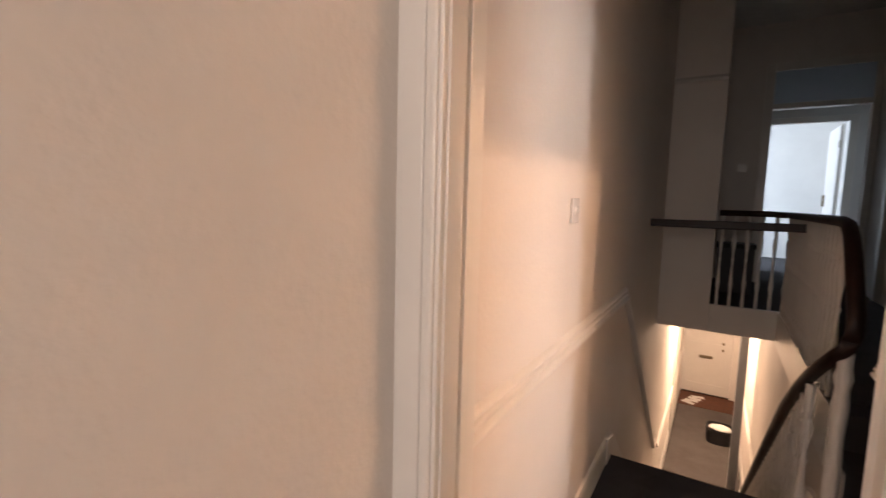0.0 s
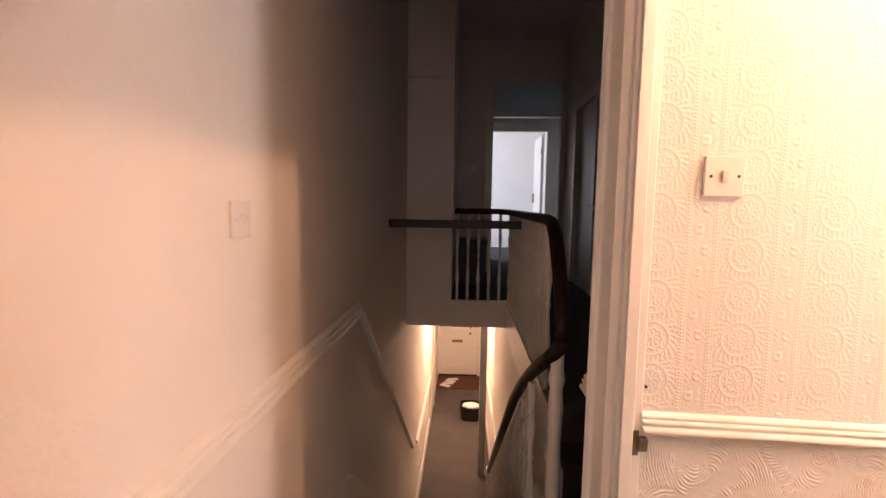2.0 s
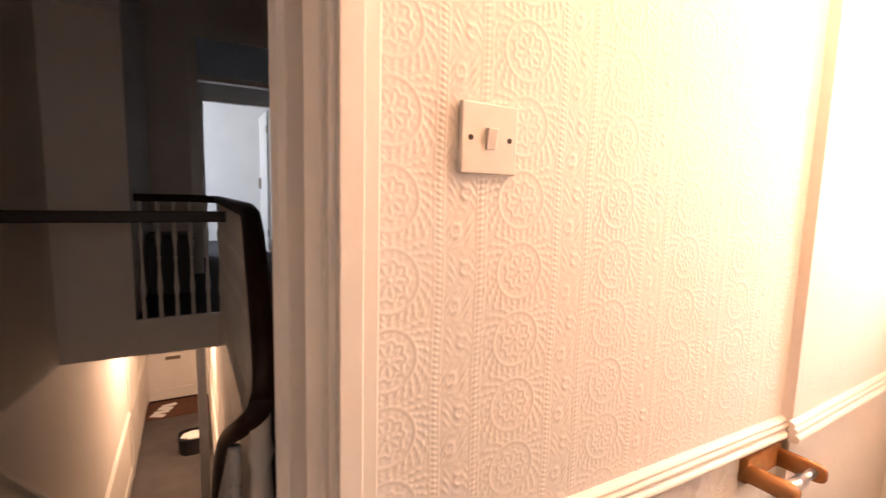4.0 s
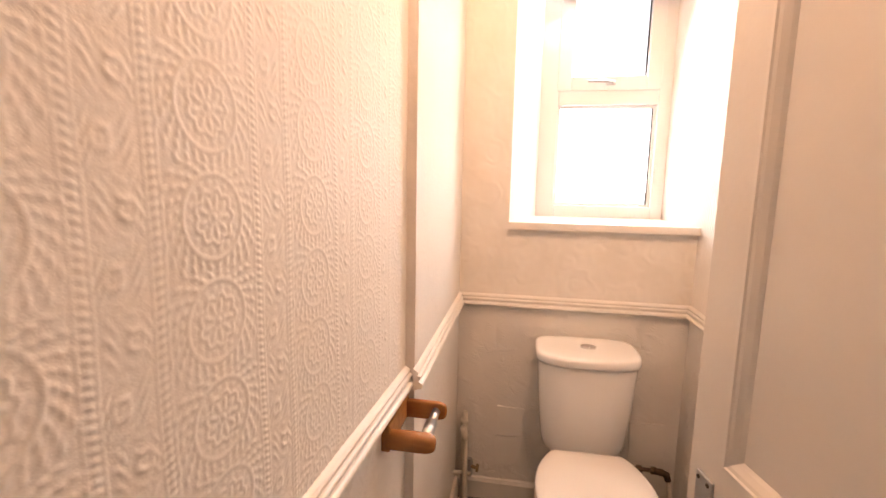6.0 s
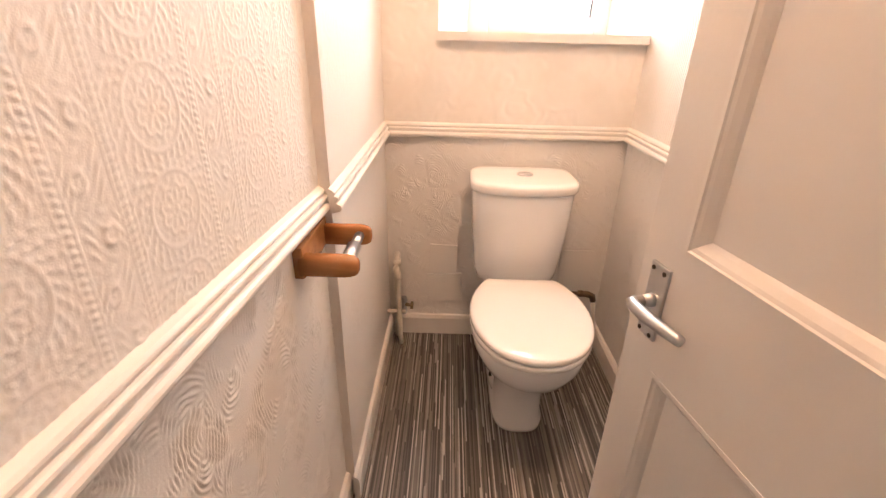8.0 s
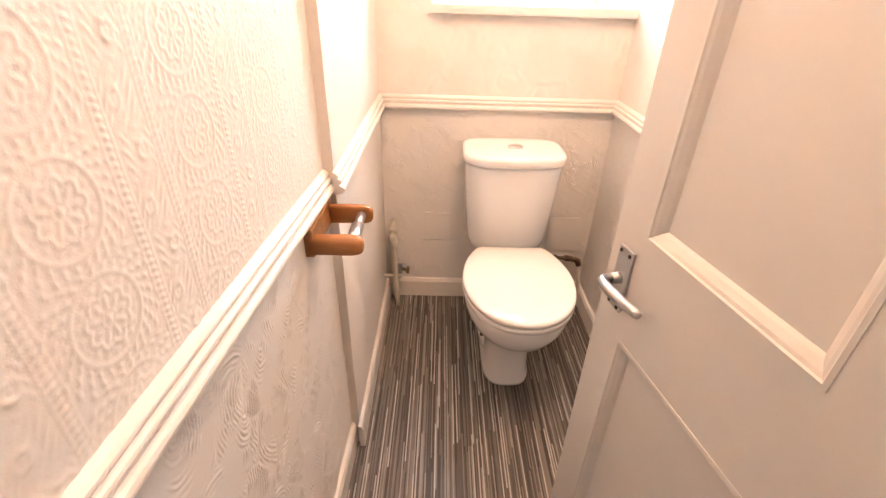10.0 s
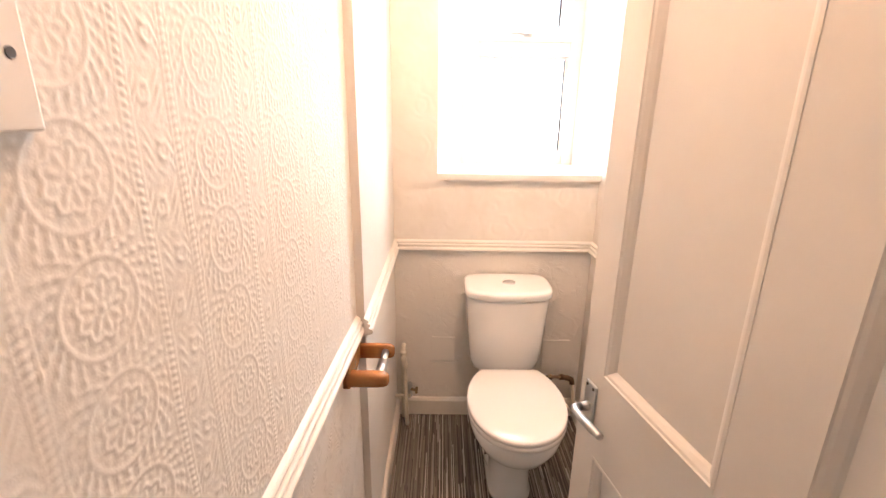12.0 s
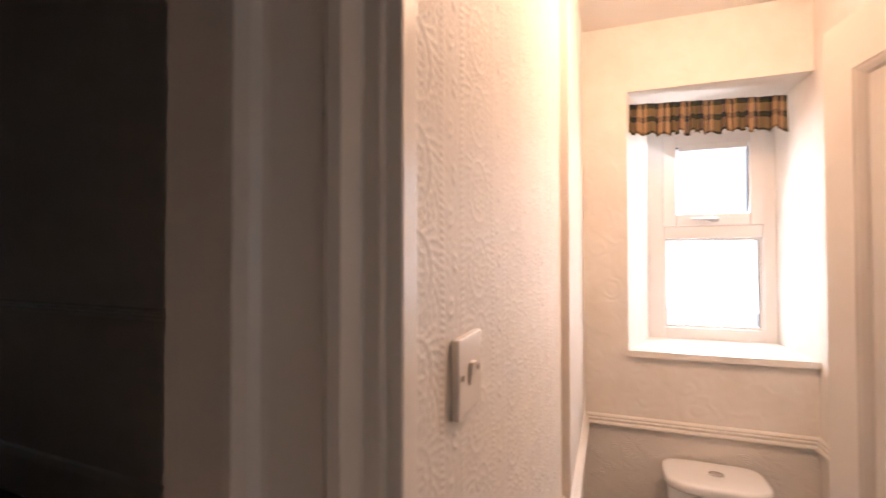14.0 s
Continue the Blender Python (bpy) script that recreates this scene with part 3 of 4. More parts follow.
def panelled(bm, cols, rows, width, height, thick):
    """Stiles, rails and recessed panels with a sloped moulding on the +y face; cols, rows: the panels' spans."""
    us = [0] + [v for c in cols for v in c] + [width]
    box(bm, us[0], us[1], 0, thick, 0, height)
    for a, b in zip(us[2::2], us[3::2]):
        box(bm, a, b, 0, thick, 0, height)
    for c0, c1 in cols:
        zs = [0] + [v for r in rows for v in r] + [height]
        for a, b in zip(zs[0::2], zs[1::2]):
            box(bm, c0, c1, 0, thick, a, b)
        for r0, r1 in rows:
            box(bm, c0, c1, 0.006, thick - 0.014, r0, r1)
    return bm


wc_door = thing("door_1", tuple(HINGE), "white painted four-panel door standing open", "door", kind="structure")
COLS, ROWS_ = [(0.095, 0.285), (0.405, 0.694)], [(0.19, 0.730), (0.935, 1.960)]
bm = leafed(panelled(bmesh.new(), COLS, ROWS_, LEAF_W, LEAF_H, LEAF_T))
part("leaf", bm, DOORPAINT, wc_door)
MOULD = [(0.0, -0.016), (0.0, 0.0012), (0.006, 0.0015), (0.008, -0.001), (0.013, -0.003), (0.021, -0.009), (0.025, -0.0135), (0.026, -0.016)]
for c0, c1 in COLS:
    for r0, r1 in ROWS_:
        bm = bmesh.new()
        corners = [(c0, r0), (c1, r0), (c1, r1), (c0, r1)]
        rings = []
        for k, (cx, cz) in enumerate(corners):
            sx, sz = (1 if cx == c0 else -1), (1 if cz == r0 else -1)
            rings.append([bm.verts.new((cx + sx * (u - 0.006), LEAF_T + v, cz + sz * (u - 0.006))) for u, v in MOULD])
        for k in range(4):
            a, b = rings[k], rings[(k + 1) % 4]
            for i in range(len(MOULD) - 1):
                bm.faces.new((a[i], a[i + 1], b[i + 1], b[i]))
        part("panel_moulding", leafed(bm), DOORPAINT, wc_door)

handle = part("door_handle", leafed(boxes((LEAF_W - 0.066, LEAF_W - 0.026, LEAF_T, LEAF_T + 0.006, 0.782, 0.898), bevel=0.003)), STEEL, wc_door, "satin metal lever handle on a long plate")
hx, hz = LEAF_W - 0.046, 0.842
bm = tube(bmesh.new(), [(hx, LEAF_T, hz), (hx, LEAF_T + 0.022, hz)], [0.0105, 0.0095], 16)
tube(bm, [(hx, LEAF_T + 0.020, hz), (hx, LEAF_T + 0.034, hz), (hx - 0.004, LEAF_T + 0.040, hz + 0.001), (hx - 0.014, LEAF_T + 0.043, hz + 0.002), (hx - 0.04, LEAF_T + 0.044, hz + 0.003), (hx - 0.07, LEAF_T + 0.041, hz + 0.004), (hx - 0.098, LEAF_T + 0.038, hz + 0.006), (hx - 0.104, LEAF_T + 0.037, hz + 0.006)], [0.0085, 0.0085, 0.009, 0.0092, 0.0090, 0.0085, 0.0080, 0.0070], 16)
part("lever", leafed(bm), STEEL, handle, "satin chrome curved lever", smooth=True)
for dx, dz in ((-0.012, 0.789), (0.012, 0.789), (-0.012, 0.889), (0.012, 0.889)):
    bm = tube(bmesh.new(), [(hx + dx, LEAF_T + 0.005, dz), (hx + dx, LEAF_T + 0.0075, dz)], 0.0035, 8)
    part("screw", leafed(bm), SCREW, handle)
for z in (0.25, 1.75):
    part("hinge", leafed(tube(bmesh.new(), [(0.0, LEAF_T + 0.004, z), (0.0, LEAF_T + 0.004, z + 0.08)], 0.006, 8)), STEEL, wc_door)


# ---- switches ----
def switch_plate(name, m, label, category, socket=False):
    """An 86 mm square plate facing -y at its origin, turned by m."""
    ob = thing(name, tuple(m.translation), label, category)

    def put(n, bm, material, parent=None, lab="", smooth=False):
        bmesh.ops.transform(bm, matrix=m, verts=bm.verts)
        return part(n, bm, material, parent or ob, lab, smooth)

    put("plate", boxes((-0.043, 0.043, -0.0085, 0.0, -0.043, 0.043), bevel=0.0018), PLASTIC)
    bm = boxes((-0.0075, 0.0075, -0.0145, -0.008, -0.013, 0.013), bevel=0.001)
    for v in bm.verts:
        if v.co.y < -0.0115 and v.co.z < 0:
            v.co.y += 0.004
    put("rocker", bm, PLASTIC)
    for sx in (-0.0302, 0.0302):
        put("screw", tube(bmesh.new(), [(sx, -0.0080, 0), (sx, -0.0092, 0)], 0.0035, 10), SCREW if not socket else STEEL)
    return ob


wc_switch = switch_plate("light_switch", pose(1.127, 2.288, 1.482), "square white plastic light switch on embossed wallpaper", "light switch")
switch_plate("light_switch", pose(0.031, 2.31, 1.372, 0, 0, 90), "square white plastic switch on the landing wall", "light switch", True)
switch_plate("light_switch", pose(0.66, 7.398, 1.88), "small white switch on the far landing wall", "light switch")

# ---- window ----
window = thing("window_1", (3.23, 1.66, 1.24), "white plastic window with a top-hung sash over a fixed pane", "window", kind="structure")
WX = 3.21
YL, YR, Z0, Z1 = 1.952, 1.378, 1.190, 2.362


def frame_ring(y0, y1, z0, z1, w, x0, x1, bevel=0.004):
    return boxes((x0, x1, y0, y0 + w, z0, z1), (x0, x1, y1 - w, y1, z0, z1), (x0, x1, y0 + w, y1 - w, z0, z0 + w), (x0, x1, y0 + w, y1 - w, z1 - w, z1), bevel=bevel)


bm = boxes((WX, WX + 0.07, YR, 1.437, Z0, Z1), (WX, WX + 0.07, 1.864, YL, Z0, Z1), (WX, WX + 0.07, 1.437, 1.864, Z0, 1.255), (WX, WX + 0.07, 1.437, 1.864, 1.705, 1.772), (WX, WX + 0.07, 1.437, 1.864, 2.225, Z1), bevel=0.005)
part("window_frame", bm, UPVC, window)
part("glazing_bead", frame_ring(1.437, 1.864, 1.255, 1.705, 0.012, WX + 0.022, WX + 0.06, 0.003), UPVC, window)
sash = part("sash", frame_ring(1.430, 1.872, 1.766, 2.232, 0.062, WX - 0.012, WX + 0.045, 0.006), UPVC, window)
part("gasket", boxes((WX + 0.026, WX + 0.036, 1.447, 1.4535, 1.266, 1.694)), BLACK, window, "black rubber glazing gasket")
part("gasket", boxes((WX + 0.012, WX + 0.018, 1.491, 1.4975, 1.827, 2.171), (WX + 0.012, WX + 0.018, 1.4975, 1.811, 2.1645, 2.171)), BLACK, sash, "black rubber glazing gasket")
for y0, y1, z0, z1, par in ((1.449, 1.852, 1.267, 1.693, window), (1.495, 1.807, 1.823, 2.171, sash)):
    ob = part("pane", boxes((WX + 0.032, WX + 0.036, y0, y1, z0, z1)), GLASS, par)
    ob.visible_shadow = False
bm = boxes((WX - 0.026, WX - 0.012, 1.625, 1.665, 1.786, 1.806), bevel=0.004)
tube(bm, [(WX - 0.03, 1.645, 1.797), (WX - 0.042, 1.66, 1.797), (WX - 0.044, 1.70, 1.799), (WX - 0.042, 1.745, 1.80)], [0.008, 0.008, 0.007, 0.005], 10)
part("window_handle", bm, STEEL, sash, "satin metal lever window handle", smooth=True)
part("trickle_vent", boxes((WX - 0.024, WX - 0.010, 1.500, 1.800, 2.146, 2.176), bevel=0.003), UPVC, sash, "slim white trickle vent")
bm = prism(bmesh.new(), [(2.80, 1.362), (2.80, 2.058), (2.83, 2.054), (3.215, 1.948), (3.215, 1.384), (2.87, 1.362)], 1.173, 1.200)
setting("window_sill", bm, GLOSS, "white painted window sill", "window sill")
setting("backdrop", boxes((3.9, 3.92, 0.2, 3.2, 0.4, 3.6)), OUTSIDE, "bright overcast daylight outside the window", "backdrop")

# pelmet frill
bm = bmesh.new()
uvl = bm.loops.layers.uv.new("UVMap")
NU, NV = 180, 8
y0, y1 = 2.043, 1.405
grid = []
for i in range(NU + 1):
    u = i / NU
    ph = u * 24 * 2 * math.pi + 4.2 * math.sin(u * 17) + 1.9 * math.sin(u * 41)
    row = []
    for j in range(NV + 1):
        v = j / NV
        amp = (0.004 + 0.013 * v) * (0.75 + 0.45 * math.sin(u * 29 + 1))
        zb = 2.170 + 0.009 * math.sin(ph * 0.5 + 1) + 0.007 * math.sin(u * 61) - 0.004 * u
        row.append(bm.verts.new((2.872 + 0.10 * u - amp * math.sin(ph + 0.5 * v) - 0.004 * math.sin(ph * 0.37), y0 + (y1 - y0) * u + 0.006 * v * math.cos(ph), 2.312 + (zb - 2.312) * v)))
    grid.append(row)
for i in range(NU):
    for j in range(NV):
        f = bm.faces.new((grid[i][j], grid[i + 1][j], grid[i + 1][j + 1], grid[i][j + 1]))
        f.smooth = True
        for loop, (a, b) in zip(f.loops, ((i, j), (i + 1, j), (i + 1, j + 1), (i, j + 1))):
            loop[uvl].uv = (a / NU, b / NV)
pelmet = thing("pelmet", (2.95, 1.73, 2.312), "gathered tartan pelmet frill in orange, green and navy", "pelmet")
ob = part("frill", bm, TARTAN, pelmet)
sol = ob.modifiers.new("thickness", "SOLIDIFY")
sol.thickness = 0.0015
bm = prism(bmesh.new(), [(2.892, 2.030), (2.906, 2.030), (3.006, 1.42), (2.992, 1.42)], 2.275, 2.300)
part("batten", bm, GLOSS, pelmet)

# ---- toilet ----
TY = 1.752
toilet = thing("toilet", (2.45, TY, 0.0), "white ceramic close-coupled toilet with its lid closed", "toilet")


def slab(x0, x1, half0, half1, z, n=40, power=4.5):
    """A rounded box outline: front at x0 bows out."""
    xc, a = (x0 + x1) / 2, (x1 - x0) / 2
    pts = []
    for k in range(n):
        t = 2 * math.pi * k / n
        c, s = math.cos(t), math.sin(t)
        cx, sy = math.copysign(abs(c) ** (2 / power), c), math.copysign(abs(s) ** (2 / power), s)
        bow = 0.022 * (1 - sy * sy) if c < 0 else 0
        half = half0 + (half1 - half0) * (cx + 1) / 2
        pts.append((xc + a * cx - bow, TY + half * sy, z))
    return pts


bm = bmesh.new()
loft(bm, [slab(2.625, 2.775, 0.125, 0.13, 0.372), slab(2.610, 2.785, 0.142, 0.148, 0.385), slab(2.600, 2.79, 0.150, 0.156, 0.42), slab(2.590, 2.795, 0.163, 0.166, 0.55), slab(2.580, 2.80, 0.173, 0.175, 0.71), slab(2.582, 2.80, 0.171, 0.173, 0.722)])
part("cistern", bm, CERAMIC, toilet, smooth=True)
bm = bmesh.new()
loft(bm, [slab(2.580, 2.803, 0.174, 0.176, 0.7215), slab(2.573, 2.805, 0.181, 0.182, 0.7235), slab(2.571, 2.806, 0.183, 0.183, 0.728), slab(2.571, 2.806, 0.183, 0.183, 0.746), slab(2.574, 2.805, 0.180, 0.181, 0.753), slab(2.582, 2.80, 0.173, 0.174, 0.7565), slab(2.60, 2.79, 0.16, 0.16, 0.758), slab(2.66, 2.75, 0.06, 0.06, 0.759)])
part("cistern_lid", bm, CERAMIC, toilet, smooth=True)
bm = bmesh.new()
loft(bm, [oval(2.675, TY - 0.005, z, r, r, r * 1.45, 24) for z, r in ((0.757, 0.019), (0.766, 0.019), (0.768, 0.016), (0.767, 0.012))])
part("flush_button", bm, CHROME, toilet, "oval chrome flush button", smooth=True)
bm = bmesh.new()
ring = lambda z, f, b, h, xc=2.33, p=2.1: oval(xc, TY, z, f, b, h, 40, p)
loft(bm, [ring(0.0, 0.130, 0.27, 0.086, 2.40, 3.0), ring(0.015, 0.130, 0.27, 0.086, 2.40, 3.0), ring(0.03, 0.122, 0.265, 0.078, 2.40, 2.8), ring(0.12, 0.125, 0.27, 0.080, 2.40, 2.6), ring(0.20, 0.140, 0.275, 0.090, 2.39, 2.4),
          ring(0.25, 0.180, 0.28, 0.118, 2.37, 2.2), ring(0.30, 0.215, 0.27, 0.148, 2.34), ring(0.345, 0.232, 0.26, 0.168), ring(0.375, 0.238, 0.26, 0.174), ring(0.395, 0.238, 0.26, 0.174), ring(0.402, 0.232, 0.255, 0.168)])
loft(bm, [ring(z, 0.12 * k, 0.14 * k, 0.104 * k, 2.49, 2.4) for z, k in ((0.02, 0.80), (0.05, 0.90), (0.09, 0.985), (0.125, 1.0), (0.155, 0.96), (0.18, 0.86), (0.195, 0.70), (0.20, 0.4))])
box(bm, 2.55, 2.80, TY - 0.11, TY + 0.11, 0.33, 0.385, bevel=0.02)
part("pan", bm, CERAMIC, toilet, smooth=True)


def lid_ring(z, k):
    pts = []
    for x, y, zz in oval(2.325, TY, z, 0.245 * k, 0.255 * k, 0.181 * k, 64, 2.12):
        if x > 2.325:
            t = min((x - 2.325) / 0.255, 1)
            y = TY + (y - TY) * (1 - 0.06 * t)
        pts.append((min(x, 2.325 + 0.193 * min(1, k + 0.02)), y, z))
    return pts


bm = bmesh.new()
loft(bm, [lid_ring(0.402, 0.975), lid_ring(0.405, 1.0), lid_ring(0.418, 1.0), lid_ring(0.421, 0.985)])
part("seat", bm, SEATMAT, toilet, smooth=True)
bm = bmesh.new()
loft(bm, [lid_ring(0.4235, 0.985), lid_ring(0.426, 1.0), lid_ring(0.436, 0.998), lid_ring(0.4405, 0.985), lid_ring(0.443, 0.95), lid_ring(0.446, 0.8), lid_ring(0.448, 0.5), lid_ring(0.4485, 0.2)])
part("seat_lid", bm, SEATMAT, toilet, smooth=True)
for sy in (-0.075, 0.075):
    part("hinge", tube(bmesh.new(), [(2.522, TY + sy - 0.02, 0.414), (2.522, TY + sy + 0.02, 0.414)], 0.009, 12), SEATMAT, toilet, smooth=True)
part("floor_bolt", tube(bmesh.new(), [(2.42, TY + 0.078, 0.113), (2.42, TY + 0.0955, 0.114)], 0.0075, 10), BLACK, toilet, "dark hole plug")

# ---- paper holder ----
holder = thing("toilet_roll_holder", (1.93, 2.28, 0.80), "empty pine toilet roll holder with a chrome spindle", "toilet roll holder")
HX0, HX1, HZ = 1.862, 2.000, 0.812
part("back_plate", boxes((HX0 - 0.012, HX1 + 0.014, 2.254, 2.276, HZ - 0.020, HZ + 0.040), bevel=0.005), PINE, holder)
for x, hw, hh, e in ((HX0, 0.0175, 0.021, 0.85), (HX1, 0.0085, 0.022, 0.5)):
    rings = []
    for y, k in [(2.262, 1.0), (2.20, 1.0), (2.184, 0.99), (2.175, 0.94), (2.168, 0.84), (2.163, 0.68), (2.1605, 0.45), (2.160, 0.15)]:
        rings.append([(x + hw * k * math.copysign(abs(math.cos(a)) ** e, math.cos(a)), y, HZ + 0.004 + hh * k * math.copysign(abs(math.sin(a)) ** e, math.sin(a))) for a in (2 * math.pi * q / 24 for q in range(24))])
    part("arm", loft(bmesh.new(), rings), PINE, holder, smooth=True)
bm = tube(bmesh.new(), [(HX0 + 0.01, 2.184, HZ + 0.006), (HX0 + 0.075, 2.184, HZ + 0.006)], 0.0135, 16)
tube(bm, [(HX0 + 0.075, 2.184, HZ + 0.006), (HX1 - 0.01, 2.184, HZ + 0.006)], 0.0095, 16)
part("spindle", bm, STEEL, holder, "chrome sprung spindle", smooth=True)

for y0, y1, z0, z1, turn in ((2.075, 1.965, 0.30, 0.425, 2.0), (2.08, 1.94, 0.165, 0.295, -3.0), (1.545, 1.415, 0.26, 0.415, -1.0)):
    bm = boxes((-0.0075, 0.0, -abs(y0 - y1) / 2, abs(y0 - y1) / 2, -(z1 - z0) / 2, (z1 - z0) / 2), bevel=0.0007)
    bmesh.ops.transform(bm, matrix=pose(2.8245, (y0 + y1) / 2, (z0 + z1) / 2, turn, 0, 0), verts=bm.verts)
    part("paper_patch", bm, PAPER, wall_east, "patched piece of wallpaper")

# ---- pipes ----
pipe = thing("water_pipe", (2.78, 2.19, 0.0), "cream painted water pipe with a stop valve", "pipe")
part("riser", tube(bmesh.new(), [(2.735, 2.188, 0.0), (2.742, 2.192, 0.06), (2.746, 2.195, 0.15), (2.748, 2.197, 0.312), (2.751, 2.203, 0.330), (2.762, 2.207, 0.338), (2.800, 2.207, 0.340)], 0.0105, 12), PIPE, pipe, smooth=True)
part("branch", tube(bmesh.new(), [(2.795, 2.207, 0.0), (2.795, 2.207, 0.352), (2.800, 2.207, 0.372), (2.825, 2.207, 0.378)], 0.0125, 12), PIPE, pipe, smooth=True)
part("elbow", tube(bmesh.new(), [(2.746, 2.196, 0.302), (2.748, 2.198, 0.320), (2.752, 2.203, 0.336), (2.766, 2.207, 0.342)], [0.0135, 0.014, 0.014, 0.0135], 12), PIPE, pipe, smooth=True)
part("coupling", tube(bmesh.new(), [(2.795, 2.207, 0.340), (2.795, 2.207, 0.366)], 0.0165, 12), PIPE, pipe, smooth=True)
valve = part("stop_valve", tube(bmesh.new(), [(2.772, 2.178, 0.128), (2.772, 2.178, 0.138), (2.772, 2.178, 0.142), (2.772, 2.178, 0.158), (2.772, 2.178, 0.162), (2.772, 2.178, 0.185), (2.772, 2.178, 0.189), (2.772, 2.178, 0.205)], [0.010, 0.015, 0.015, 0.011, 0.013, 0.013, 0.015, 0.011], 8), STEEL, pipe, "tarnished metal stop valve")
tap = tube(bmesh.new(), [(2.768, 2.170, 0.174), (2.755, 2.148, 0.176)], [0.008, 0.006], 8)
box(tap, 2.738, 2.772, 2.138, 2.150, 0.168, 0.186, bevel=0.003)
part("valve_handle", tap, BRASSY, valve, "small dark valve tap")
part("clip", tube(bmesh.new(), [(2.75, 2.245, 0.150), (2.75, 2.170, 0.150)], 0.008, 8), PIPE, pipe)
pipe2 = thing("supply_pipe", (2.80, 1.42, 0.0), "tarnished copper supply pipe with a flexible hose", "pipe")
part("pipe_run", tube(bmesh.new(), [(2.80, 1.565, 0.228), (2.79, 1.50, 0.236), (2.78, 1.43, 0.240)], 0.008, 10), RUST, pipe2, smooth=True)
part("elbow", tube(bmesh.new(), [(2.785, 1.452, 0.238), (2.775, 1.425, 0.240), (2.768, 1.408, 0.236), (2.764, 1.402, 0.214)], [0.012, 0.014, 0.014, 0.012], 10), RUST, pipe2, smooth=True)
for y in (1.505, 1.452):
    part("compression_nut", tube(bmesh.new(), [(2.787, y + 0.010, 0.237), (2.785, y - 0.010, 0.238)], 0.0145, 6), RUST, pipe2)
part("hose", tube(bmesh.new(), [(2.764, 1.402, 0.215), (2.758, 1.396, 0.16), (2.752, 1.392, 0.115), (2.755, 1.390, 0.08), (2.768, 1.388, 0.05), (2.79, 1.392, 0.045), (2.80, 1.41, 0.07)], 0.0085, 10), PIPE, pipe2, smooth=True)

IN_WC = {o for o in scene.objects if o.parent is None and o.matrix_world.translation.x == 0 and o.name.startswith(("dado", "baseboard")) and min(v.co.x for v in o.data.vertices) >= 0.975 and max(v.co.y for v in o.data.vertices) < 2.5}
IN_WC.add(wc_frame)
IN_WC.add(wc_switch)

# ---- doorway that the walk comes out of ----
rear = thing("door_frame", (0.5, 1.27, 0.0), "white painted doorway lining and moulded casing", "door frame", kind="structure")
part("lining", boxes((0.03, 0.150, 1.240, 1.286, 0.0, 2.08), (0.03, 0.134, 1.286, 1.302, 0.0, 2.08), (0.03, 0.148, 1.302, 1.350, 0.0, 2.08), bevel=0.002), GLOSS, rear)
part("lining", boxes((0.86, 0.93, 1.24, 1.35, 0.0, 2.08), bevel=0.002), GLOSS, rear)
part("lining_head", boxes((0.03, 0.93, 1.24, 1.35, 2.08, TOP)), WALL, rear)
bm = boxes((0.070, 0.147, 1.226, 1.240, 0.0, 2.10), bevel=0.003)
box(bm, 0.082, 0.120, 1.2215, 1.228, 0.0, 2.10, bevel=0.003)
box(bm, 0.130, 0.141, 1.2200, 1.228, 0.0, 2.10, bevel=0.003)
part("casing", bm, GLOSS, rear, "moulded casing")

# ---- balustrades ----
SPIN = [(0.0, 0.019), (0.12, 0.019), (0.135, 0.013), (0.15, 0.022), (0.165, 0.013), (0.20, 0.019), (0.26, 0.024), (0.33, 0.018), (0.44, 0.012), (0.50, 0.011), (0.52, 0.019), (0.54, 0.011), (0.60, 0.013),
        (0.68, 0.021), (0.74, 0.024), (0.78, 0.016), (0.795, 0.011), (0.81, 0.021), (0.825, 0.013), (0.84, 0.019), (1.0, 0.019)]


def rail_bar(path, w=0.030, h=0.026, n=14):
    """A rounded handrail along a path."""
    bm = bmesh.new()
    path = [Vector(p) for p in path]
    rings = []
    for i, p in enumerate(path):
        d = (path[min(i + 1, len(path) - 1)] - path[max(i - 1, 0)]).normalized()
        flat = Vector((d.x, d.y, 0))
        side = Vector((-d.y, d.x, 0)).normalized() if flat.length > 0.05 else Vector((1, 0, 0))
        if rings and side.dot(rings[-1][1]) < 0:
            side = -side
        up = side.cross(d)
        if up.z < 0 or (abs(up.z) < 0.05 and rings and up.dot(rings[-1][2]) < 0):
            up = -up
        rings.append(([p + side * w * math.cos(2 * math.pi * k / n) + up * h * math.sin(2 * math.pi * k / n) for k in range(n)], side, up))
    return loft(bm, [r[0] for r in rings])


def spindle(parent, x, y, z0, z1, k=1.0):
    return part("spindle", turned(bmesh.new(), x, y, [(z0 + (z1 - z0) * t, r * k) for t, r in SPIN], 10), GLOSS, parent, smooth=True)


